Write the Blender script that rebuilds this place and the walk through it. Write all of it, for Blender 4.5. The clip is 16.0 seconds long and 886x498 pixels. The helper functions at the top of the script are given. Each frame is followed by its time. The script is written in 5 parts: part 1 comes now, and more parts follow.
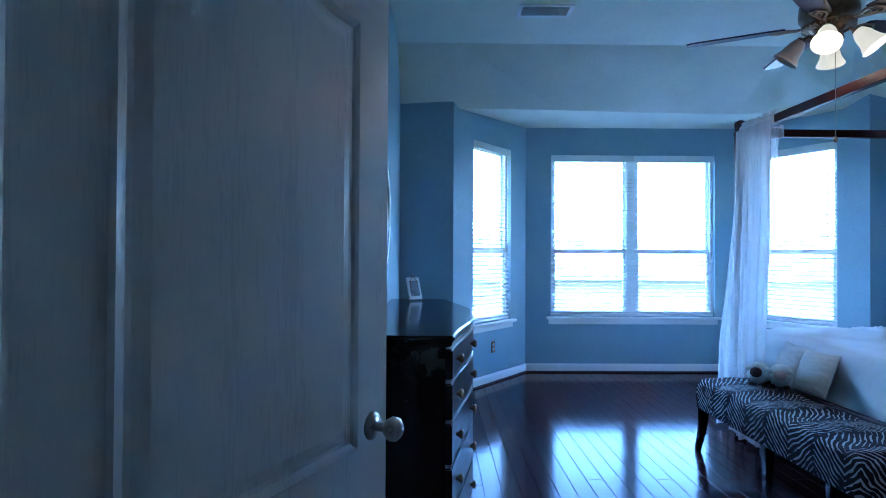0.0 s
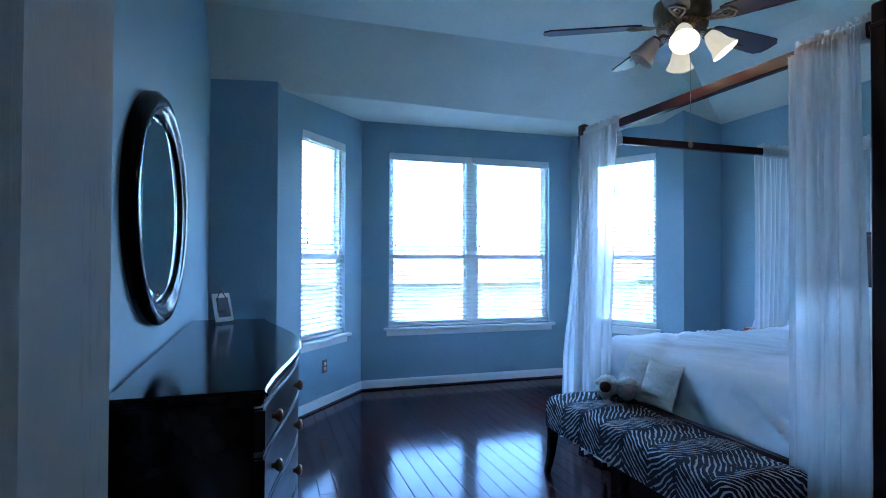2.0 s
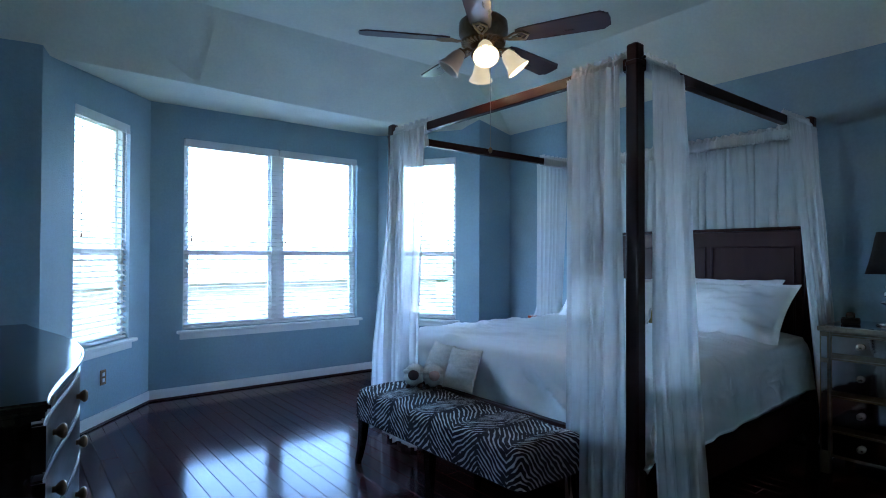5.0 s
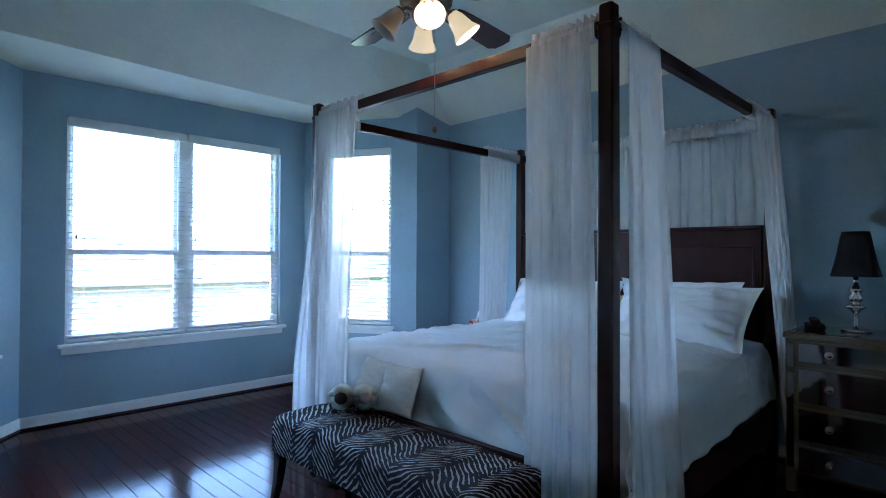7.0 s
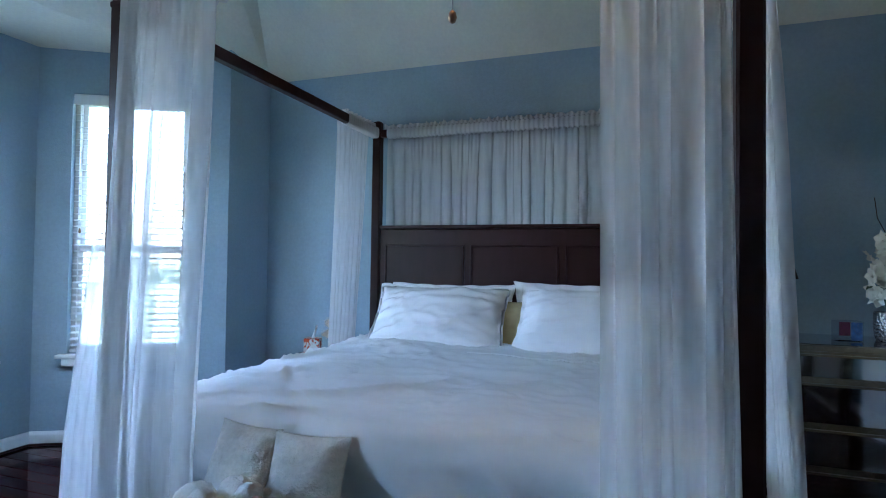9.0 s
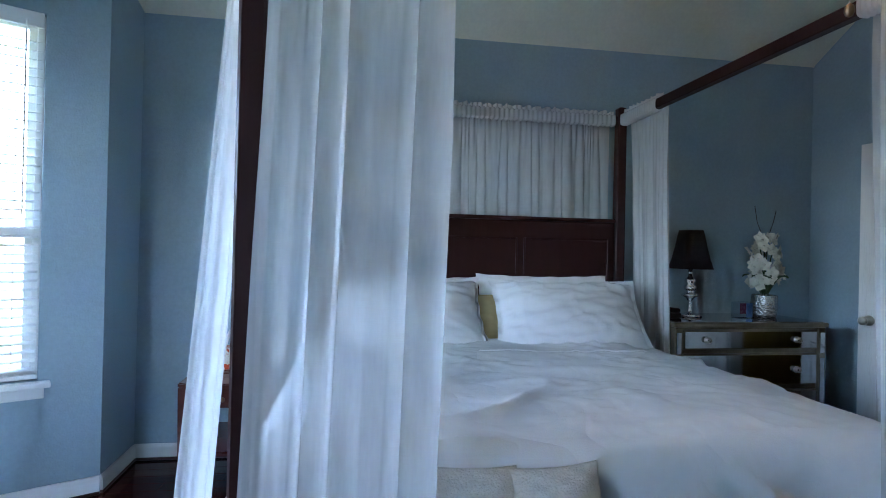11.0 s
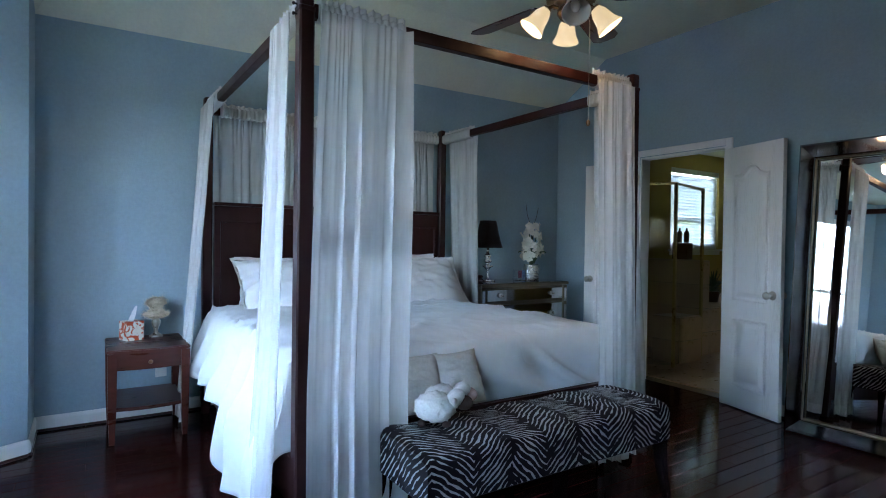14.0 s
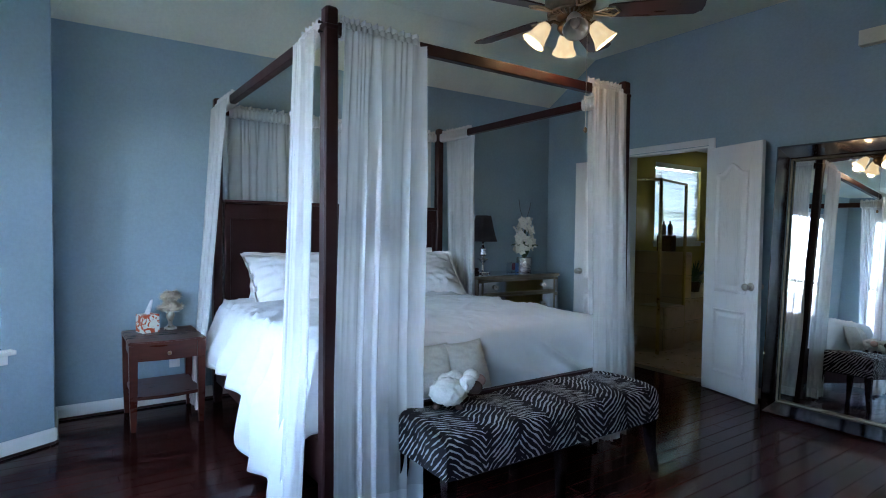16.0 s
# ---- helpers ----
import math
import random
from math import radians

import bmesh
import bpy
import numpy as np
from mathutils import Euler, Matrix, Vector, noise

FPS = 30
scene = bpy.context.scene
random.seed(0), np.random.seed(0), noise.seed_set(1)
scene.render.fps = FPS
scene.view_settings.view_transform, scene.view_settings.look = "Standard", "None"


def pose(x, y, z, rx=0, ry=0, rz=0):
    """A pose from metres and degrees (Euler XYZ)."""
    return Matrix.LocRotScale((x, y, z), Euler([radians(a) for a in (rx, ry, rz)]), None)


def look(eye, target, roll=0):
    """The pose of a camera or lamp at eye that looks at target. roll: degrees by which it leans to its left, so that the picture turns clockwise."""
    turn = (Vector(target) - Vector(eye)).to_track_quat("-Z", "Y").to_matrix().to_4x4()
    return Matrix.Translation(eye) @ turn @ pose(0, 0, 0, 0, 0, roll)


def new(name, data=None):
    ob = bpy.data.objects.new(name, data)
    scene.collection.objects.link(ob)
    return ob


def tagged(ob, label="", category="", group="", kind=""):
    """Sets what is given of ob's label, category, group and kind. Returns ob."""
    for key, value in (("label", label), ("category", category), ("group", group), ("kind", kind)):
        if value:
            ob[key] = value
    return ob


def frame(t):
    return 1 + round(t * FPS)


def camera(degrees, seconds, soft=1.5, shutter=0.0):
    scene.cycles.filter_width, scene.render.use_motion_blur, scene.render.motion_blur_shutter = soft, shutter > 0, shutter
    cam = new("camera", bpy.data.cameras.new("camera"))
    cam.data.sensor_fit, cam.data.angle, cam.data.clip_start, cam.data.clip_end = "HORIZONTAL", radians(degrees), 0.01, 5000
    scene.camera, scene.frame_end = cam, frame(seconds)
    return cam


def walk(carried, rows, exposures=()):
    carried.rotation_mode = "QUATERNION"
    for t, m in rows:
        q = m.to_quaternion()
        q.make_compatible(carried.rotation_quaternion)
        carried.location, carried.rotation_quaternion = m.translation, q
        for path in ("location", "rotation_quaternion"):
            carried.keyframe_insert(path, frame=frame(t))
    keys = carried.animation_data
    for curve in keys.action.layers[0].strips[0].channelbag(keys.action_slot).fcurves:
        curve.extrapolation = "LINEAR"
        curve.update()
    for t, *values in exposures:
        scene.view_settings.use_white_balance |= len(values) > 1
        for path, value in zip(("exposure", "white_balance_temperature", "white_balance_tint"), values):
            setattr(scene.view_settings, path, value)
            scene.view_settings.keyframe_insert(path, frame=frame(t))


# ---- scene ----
cam = camera(77.3, 16.0, soft=1.0)
PATH = [
    (0, (0.031, 0.099, 1.281), (0.057, 2.099, 1.304), 0.3),
    (0.5, (0.089, 0.322, 1.301), (0.192, 2.319, 1.321), 0.3),
    (1, (0.098, 0.453, 1.329), (0.278, 2.445, 1.345), 0.1),
    (1.5, (0.081, 0.563, 1.35), (0.442, 2.53, 1.367), 0.4),
    (2, (0.093, 0.678, 1.327), (0.708, 2.581, 1.358), 0.2),
    (2.5, (0.127, 0.726, 1.338), (0.888, 2.575, 1.364), -0.0),
    (3, (0.138, 0.746, 1.342), (1.001, 2.55, 1.366), -0.0),
    (3.5, (0.111, 0.742, 1.331), (1.063, 2.501, 1.355), 0.0),
    (4, (0.083, 0.734, 1.313), (1.135, 2.435, 1.345), 0.0),
    (4.5, (0.054, 0.704, 1.303), (1.202, 2.341, 1.336), 0.0),
    (5, (0.025, 0.673, 1.307), (1.26, 2.247, 1.334), 0.2),
    (7.5, (0.463, 1.331, 1.316), (1.987, 2.625, 1.341), 0.3),
    (8, (0.587, 1.667, 1.295), (2.261, 2.76, 1.323), 0.4),
    (10.5, (0.87, 3.478, 1.282), (2.869, 3.409, 1.306), 1.2),
    (11, (0.891, 3.869, 1.289), (2.864, 3.536, 1.297), 1.3),
    (11.5, (0.833, 4.162, 1.277), (2.749, 3.589, 1.307), 1.2),
    (12, (0.682, 4.408, 1.251), (2.503, 3.584, 1.302), 1.1),
    (12.5, (0.492, 4.544, 1.236), (2.213, 3.528, 1.306), 1.0),
    (13, (0.321, 4.593, 1.24), (2.012, 3.526, 1.294), 0.9),
    (13.5, (0.171, 4.697, 1.242), (1.857, 3.621, 1.265), 0.8),
    (14, (0.064, 4.835, 1.265), (1.744, 3.751, 1.237), 0.8),
    (14.5, (0.019, 4.934, 1.27), (1.692, 3.839, 1.216), 0.7),
    (15, (-0.016, 4.992, 1.296), (1.652, 3.891, 1.232), 0.8),
    (15.5, (-0.034, 5.03, 1.296), (1.627, 3.918, 1.236), 0.7),
    (16, (-0.043, 5.065, 1.311), (1.603, 3.931, 1.245), 0.7),
]
EXPO = [(0.0, 5.55, 4280, 13), (1.0, 5.4, 4400, 12), (2.0, 5.34, 4570, 12), (3.5, 5.26, 4880, 12), (5.0, 5.27, 5170, 12), (8.0, 5.32, 5450, 14), (10.5, 5.4, 5900, 16), (12.0, 5.4, 6020, 16), (14.0, 5.39, 6080, 15), (16.0, 5.43, 6080, 15)]
walk(cam, [(t, look(eye, target, roll)) for t, eye, target, roll in PATH], EXPO)

# ---- daylight ----
world = bpy.data.worlds.new("sky")
scene.world = world
world.use_nodes = True
wn = world.node_tree
wn.nodes.clear()
sky = wn.nodes.new("ShaderNodeTexSky")
sky.sky_type = "NISHITA"
sky.sun_disc = False
sky.sun_elevation, sky.sun_rotation = radians(50), radians(200)
sky.dust_density, sky.ozone_density = 3.0, 1.0
wbg = wn.nodes.new("ShaderNodeBackground")
wbg.inputs["Strength"].default_value = 0.15
wout = wn.nodes.new("ShaderNodeOutputWorld")
wn.links.new(sky.outputs[0], wbg.inputs[0])
wn.links.new(wbg.outputs[0], wout.inputs[0])

sun_data = bpy.data.lights.new("sun", "SUN")
sun_data.energy, sun_data.angle, sun_data.color = 0.7, radians(12), (1, 0.96, 0.9)
sun = new("sun", sun_data)
sun.matrix_world = look((0, -10, 14), (2, 0, 0))

# ---- materials ----
MATS = {}


def mat(name, color, rough=0.5, metal=0.0, grain=0.0, scale=40.0, bump=0.0, bscale=None, stretch=(1, 1, 1), vary=0.0, coat=0.0, spec=0.5, emit=0.0, emitc=None):
    """Principled surface with two scales of colour variation and a fine relief."""
    m = bpy.data.materials.new(name)
    MATS[name] = m
    m.use_nodes = True
    nt = m.node_tree
    b = nt.nodes["Principled BSDF"]
    b.inputs["Base Color"].default_value = (*color, 1)
    b.inputs["Roughness"].default_value, b.inputs["Metallic"].default_value = rough, metal
    b.inputs["Coat Weight"].default_value = coat
    b.inputs["Coat Roughness"].default_value = 0.08
    b.inputs["Specular IOR Level"].default_value = spec
    if emit:
        b.inputs["Emission Color"].default_value = (*(emitc or color), 1)
        b.inputs["Emission Strength"].default_value = emit
    if grain or bump or vary:
        tc = nt.nodes.new("ShaderNodeTexCoord")
        mp = nt.nodes.new("ShaderNodeMapping")
        mp.inputs["Scale"].default_value = stretch
        nt.links.new(tc.outputs["Object"], mp.inputs[0])
        fine = nt.nodes.new("ShaderNodeTexNoise")
        fine.inputs["Scale"].default_value, fine.inputs["Detail"].default_value = scale, 6
        nt.links.new(mp.outputs[0], fine.inputs["Vector"])
        wide = nt.nodes.new("ShaderNodeTexNoise")
        wide.inputs["Scale"].default_value, wide.inputs["Detail"].default_value = max(scale / 15, 0.6), 3
        nt.links.new(mp.outputs[0], wide.inputs["Vector"])
        add = nt.nodes.new("ShaderNodeMath")
        add.operation = "ADD"
        nt.links.new(fine.outputs["Fac"], add.inputs[0])
        nt.links.new(wide.outputs["Fac"], add.inputs[1])
        last = add.outputs[0]
        if vary:
            oi = nt.nodes.new("ShaderNodeObjectInfo")
            mul = nt.nodes.new("ShaderNodeMath")
            mul.operation = "MULTIPLY_ADD"
            mul.inputs[1].default_value = vary
            nt.links.new(oi.outputs["Random"], mul.inputs[0])
            nt.links.new(last, mul.inputs[2])
            last = mul.outputs[0]
        rng = nt.nodes.new("ShaderNodeMapRange")
        rng.inputs["From Min"].default_value, rng.inputs["From Max"].default_value = 0.6, 1.4 + vary
        rng.inputs["To Min"].default_value, rng.inputs["To Max"].default_value = 1 - grain, 1 + grain
        nt.links.new(last, rng.inputs["Value"])
        hue = nt.nodes.new("ShaderNodeHueSaturation")
        hue.inputs["Color"].default_value = (*color, 1)
        nt.links.new(rng.outputs[0], hue.inputs["Value"])
        nt.links.new(hue.outputs[0], b.inputs["Base Color"])
        rr = nt.nodes.new("ShaderNodeMapRange")
        rr.inputs["From Min"].default_value, rr.inputs["From Max"].default_value = 0.6, 1.4
        rr.inputs["To Min"].default_value, rr.inputs["To Max"].default_value = rough * 0.8, min(1, rough * 1.2)
        nt.links.new(add.outputs[0], rr.inputs["Value"])
        nt.links.new(rr.outputs[0], b.inputs["Roughness"])
        if bump:
            bn = nt.nodes.new("ShaderNodeTexNoise")
            bn.inputs["Scale"].default_value, bn.inputs["Detail"].default_value = bscale or scale, 4
            nt.links.new(mp.outputs[0], bn.inputs["Vector"])
            bp = nt.nodes.new("ShaderNodeBump")
            bp.inputs["Strength"].default_value, bp.inputs["Distance"].default_value = bump, 0.004
            nt.links.new(bn.outputs["Fac"], bp.inputs["Height"])
            nt.links.new(bp.outputs[0], b.inputs["Normal"])
    return m


WALL = mat("blue_paint", (0.31, 0.41, 0.48), 0.6, grain=0.09, scale=45, bump=0.5, bscale=110, spec=0.3)
CEIL = mat("ceiling_paint", (0.76, 0.755, 0.64), 0.8, grain=0.07, scale=45, bump=0.5, bscale=90, spec=0.2)
TRIM = mat("white_trim_paint", (0.8, 0.8, 0.79), 0.35, grain=0.03, scale=20, bump=0.05)
DOORP = mat("white_door_paint", (0.77, 0.745, 0.72), 0.3, grain=0.03, scale=28, bump=0.14, bscale=60, stretch=(6, 6, 0.5))
PLANK = mat("cherry_plank", (0.042, 0.011, 0.009), 0.13, grain=0.45, scale=22, bump=0.04, stretch=(5, 0.6, 5), vary=1.2, spec=0.14)
SUBF = mat("dark_subfloor", (0.012, 0.006, 0.005), 0.7, grain=0.2)
DARKW = mat("dark_cherry_wood", (0.03, 0.0095, 0.0085), 0.4, grain=0.35, scale=18, bump=0.06, stretch=(1, 1, 0.25), coat=0.04, spec=0.25)
BLACKW = mat("espresso_wood", (0.012, 0.008, 0.008), 0.15, grain=0.3, scale=18, bump=0.04, stretch=(1, 0.3, 1), coat=0.03, spec=0.3)
DRAWERW = mat("satin_espresso_wood", (0.012, 0.008, 0.008), 0.32, grain=0.3, scale=18, bump=0.04, stretch=(1, 0.3, 1), spec=0.2)
REDW = mat("mahogany_wood", (0.07, 0.018, 0.011), 0.3, grain=0.3, scale=10, bump=0.04, stretch=(4, 0.6, 4), coat=0.05, spec=0.3)
LINEN = mat("white_cotton", (0.85, 0.85, 0.86), 0.85, grain=0.03, scale=25, bump=0.2, bscale=220, spec=0.2)


def wrinkled(m, deep=1.0):
    """Adds soft creases of pressed cotton to a cloth's relief."""
    nt = m.node_tree
    b = nt.nodes["Principled BSDF"]
    tc = nt.nodes.new("ShaderNodeTexCoord")
    last = b.inputs["Normal"].links[0].from_socket
    for sc, st, dist in ((3.2, 0.5, 0.035), (9, 0.3, 0.008)):
        n = nt.nodes.new("ShaderNodeTexNoise")
        n.inputs["Scale"].default_value, n.inputs["Detail"].default_value, n.inputs["Distortion"].default_value = sc, 1.5, 1.1
        nt.links.new(tc.outputs["Object"], n.inputs["Vector"])
        s = nt.nodes.new("ShaderNodeMath")
        s.operation = "SUBTRACT"
        s.inputs[1].default_value = 0.5
        nt.links.new(n.outputs["Fac"], s.inputs[0])
        a = nt.nodes.new("ShaderNodeMath")
        a.operation = "ABSOLUTE"
        nt.links.new(s.outputs[0], a.inputs[0])
        bp = nt.nodes.new("ShaderNodeBump")
        bp.inputs["Strength"].default_value, bp.inputs["Distance"].default_value = st, dist * deep
        nt.links.new(a.outputs[0], bp.inputs["Height"])
        nt.links.new(last, bp.inputs["Normal"])
        last = bp.outputs[0]
    nt.links.new(last, b.inputs["Normal"])
    return m


wrinkled(LINEN)
PCASE = wrinkled(mat("pillowcase_cotton", (0.86, 0.86, 0.87), 0.8, grain=0.02, scale=25, bump=0.2, bscale=220, spec=0.2), 0.3)
FUZZ = mat("white_fleece", (0.7, 0.68, 0.63), 0.95, grain=0.12, scale=60, bump=1.0, bscale=150, spec=0.1)
CHROME = mat("chrome", (0.8, 0.8, 0.82), 0.12, 1.0)
NICKEL = mat("aged_nickel", (0.5, 0.46, 0.4), 0.3, 1.0, grain=0.15, scale=40)
BRONZE = mat("antique_bronze", (0.26, 0.17, 0.1), 0.35, 1.0, grain=0.3, scale=40)
MIRROR = mat("mirror_silver", (0.9, 0.91, 0.9), 0.01, 1.0)
BLACKF = mat("black_fabric", (0.012, 0.01, 0.012), 0.7, grain=0.2, scale=120, bump=0.3)
DUCT_SHADE = mat("duct_shade_black", (0.02, 0.02, 0.02), 0.8)


def glass(name, tint=(1, 1, 1), rough=0.0, gloss=0.8, base=0.03):
    """Thin pane: mostly clear, with gloss."""
    m = bpy.data.materials.new(name)
    m.use_nodes = True
    nt = m.node_tree
    nt.nodes.clear()
    o = nt.nodes.new("ShaderNodeOutputMaterial")
    t = nt.nodes.new("ShaderNodeBsdfTransparent")
    t.inputs[0].default_value = (*tint, 1)
    g = nt.nodes.new("ShaderNodeBsdfGlossy")
    g.inputs["Roughness"].default_value = rough
    f = nt.nodes.new("ShaderNodeLayerWeight")
    p = nt.nodes.new("ShaderNodeMath")
    p.operation = "POWER"
    p.inputs[1].default_value = 5
    s = nt.nodes.new("ShaderNodeMath")
    s.operation = "MULTIPLY_ADD"
    s.inputs[1].default_value, s.inputs[2].default_value = gloss, base
    x = nt.nodes.new("ShaderNodeMixShader")
    nt.links.new(f.outputs["Facing"], p.inputs[0])
    nt.links.new(p.outputs[0], s.inputs[0])
    nt.links.new(s.outputs[0], x.inputs[0])
    nt.links.new(t.outputs[0], x.inputs[1])
    nt.links.new(g.outputs[0], x.inputs[2])
    nt.links.new(x.outputs[0], o.inputs[0])
    return m


GLASS = glass("window_glass", (0.96, 0.98, 0.98))


def sheer(name, clear):
    """Sheer woven voile: lets part of the view and much of the light through."""
    m = bpy.data.materials.new(name)
    m.use_nodes = True
    nt = m.node_tree
    nt.nodes.clear()
    o = nt.nodes.new("ShaderNodeOutputMaterial")
    d = nt.nodes.new("ShaderNodeBsdfDiffuse")
    d.inputs[0].default_value = (0.95, 0.955, 0.96, 1)
    tr = nt.nodes.new("ShaderNodeBsdfTranslucent")
    tr.inputs[0].default_value = (0.95, 0.955, 0.96, 1)
    a = nt.nodes.new("ShaderNodeMixShader")
    a.inputs[0].default_value = 0.42
    t = nt.nodes.new("ShaderNodeBsdfTransparent")
    x = nt.nodes.new("ShaderNodeMixShader")
    tc = nt.nodes.new("ShaderNodeTexCoord")
    mp = nt.nodes.new("ShaderNodeMapping")
    mp.inputs["Scale"].default_value = (1, 1, 0.15)
    n = nt.nodes.new("ShaderNodeTexNoise")
    n.inputs["Scale"].default_value = 90
    r = nt.nodes.new("ShaderNodeMapRange")
    r.inputs["To Min"].default_value, r.inputs["To Max"].default_value = clear - 0.05, clear + 0.05
    nt.links.new(tc.outputs["Object"], mp.inputs[0])
    nt.links.new(mp.outputs[0], n.inputs["Vector"])
    nt.links.new(n.outputs["Fac"], r.inputs["Value"])
    nt.links.new(r.outputs[0], x.inputs[0])
    nt.links.new(d.outputs[0], a.inputs[1])
    nt.links.new(tr.outputs[0], a.inputs[2])
    nt.links.new(a.outputs[0], x.inputs[1])
    nt.links.new(t.outputs[0], x.inputs[2])
    nt.links.new(x.outputs[0], o.inputs[0])
    return m


SHEER = sheer("sheer_voile", 0.41)
HEMM = sheer("doubled_voile", 0.27)



def vinyl(name, through_light=0.07):
    """White vinyl that lets some daylight glow through."""
    m = bpy.data.materials.new(name)
    m.use_nodes = True
    nt = m.node_tree
    b = nt.nodes["Principled BSDF"]
    b.inputs["Base Color"].default_value = (0.78, 0.79, 0.79, 1)
    b.inputs["Roughness"].default_value = 0.4
    tr = nt.nodes.new("ShaderNodeBsdfTranslucent")
    tr.inputs[0].default_value = (0.94, 0.95, 0.95, 1)
    x = nt.nodes.new("ShaderNodeMixShader")
    x.inputs[0].default_value = through_light
    nt.links.new(b.outputs[0], x.inputs[1])
    nt.links.new(tr.outputs[0], x.inputs[2])
    nt.links.new(x.outputs[0], nt.nodes["Material Output"].inputs[0])
    return m


BLIND = vinyl("white_vinyl")
SLATM = vinyl("slat_vinyl", 0.12)

# ---- mesh helpers ----


def part(name, bm, material, parent=None, label="", smooth=False):
    """Links a bmesh as one mesh object, under a thing or part if given."""
    me = bpy.data.meshes.new(name)
    bm.to_mesh(me)
    bm.free()
    if material:
        me.materials.append(material)
    if smooth:
        for p in me.polygons:
            p.use_smooth = True
    ob = new(name, me)
    if parent:
        ob.parent = parent
    if label:
        tagged(ob, label)
    return ob


def thing(name, m, label, category, group="", kind=""):
    """An Empty at a thing's base, which parents its parts."""
    ob = new(name)
    ob.empty_display_size = 0.1
    ob.matrix_world = m
    return tagged(ob, label, category, group, kind)


def box(x0, x1, y0, y1, z0, z1, bevel=0.0, bm=None, seg=2):
    bm = bm or bmesh.new()
    r = bmesh.ops.create_cube(bm, size=1.0)
    vs = r["verts"]
    for v in vs:
        v.co = Vector((x0 + (v.co.x + 0.5) * (x1 - x0), y0 + (v.co.y + 0.5) * (y1 - y0), z0 + (v.co.z + 0.5) * (z1 - z0)))
    if bevel:
        es = {e for v in vs for e in v.link_edges}
        bmesh.ops.bevel(bm, geom=list(es), offset=bevel, segments=seg, affect="EDGES", profile=0.5)
    return bm


def prism(points, z0, z1, bm=None):
    """A closed outline in x and y, drawn up from z0 to z1."""
    bm = bm or bmesh.new()
    lo = [bm.verts.new((x, y, z0)) for x, y in points]
    hi = [bm.verts.new((x, y, z1)) for x, y in points]
    n = len(points)
    bm.faces.new(lo[::-1])
    bm.faces.new(hi)
    for i in range(n):
        bm.faces.new((lo[i], lo[(i + 1) % n], hi[(i + 1) % n], hi[i]))
    bmesh.ops.recalc_face_normals(bm, faces=bm.faces)
    return bm


def lathe(profile, seg=24, bm=None, at=(0, 0, 0)):
    """Turned shape from (radius, height) pairs round the z axis."""
    bm = bm or bmesh.new()
    rings = []
    for r, z in profile:
        rings.append([bm.verts.new((at[0] + r * math.cos(2 * math.pi * k / seg), at[1] + r * math.sin(2 * math.pi * k / seg), at[2] + z)) for k in range(seg)])
    for a, b in zip(rings, rings[1:]):
        for k in range(seg):
            bm.faces.new((a[k], a[(k + 1) % seg], b[(k + 1) % seg], b[k]))
    for ring in (rings[0][::-1], rings[-1]):
        bm.faces.new(ring)
    return bm


def tube(points, radius, seg=8, bm=None):
    """A round bar along a chain of points."""
    bm = bm or bmesh.new()
    pts = [Vector(p) for p in points]
    rings = []
    for i, p in enumerate(pts):
        d = (pts[min(i + 1, len(pts) - 1)] - pts[max(i - 1, 0)]).normalized()
        u = d.orthogonal().normalized()
        if rings:
            u = (last - d * last.dot(d)).normalized()
        last = u
        w = d.cross(u)
        r = radius(i / (len(pts) - 1)) if callable(radius) else radius
        rings.append([bm.verts.new(p + r * (u * math.cos(2 * math.pi * k / seg) + w * math.sin(2 * math.pi * k / seg))) for k in range(seg)])
    for a, b in zip(rings, rings[1:]):
        for k in range(seg):
            bm.faces.new((a[k], a[(k + 1) % seg], b[(k + 1) % seg], b[k]))
    bm.faces.new(rings[0][::-1])
    bm.faces.new(rings[-1])
    return bm


def sheet(fn, nu, nv, bm=None):
    """A grid of quads with points fn(u, v), u and v from 0 to 1."""
    bm = bm or bmesh.new()
    g = [[bm.verts.new(fn(i / nu, j / nv)) for j in range(nv + 1)] for i in range(nu + 1)]
    for i in range(nu):
        for j in range(nv):
            bm.faces.new((g[i][j], g[i + 1][j], g[i + 1][j + 1], g[i][j + 1]))
    return bm


def structure(ob, label, category=""):
    return tagged(ob, label, category, kind="structure")


# ---- the room's shell ----
WX, EX, SY, SE_Y, NW_Y, NE_Y, FY = -0.30, 4.46, 0.72, 0.53, 5.17, 5.11, 6.2
LOW, HIGH, BAYZ = 2.64, 3.08, 2.71
BL, BR = (0.19, NW_Y), (4.0, NE_Y)          # outer ends of the bay
FL, FR = (1.02, FY), (3.40, FY)             # the bay's front corners
T = 0.12


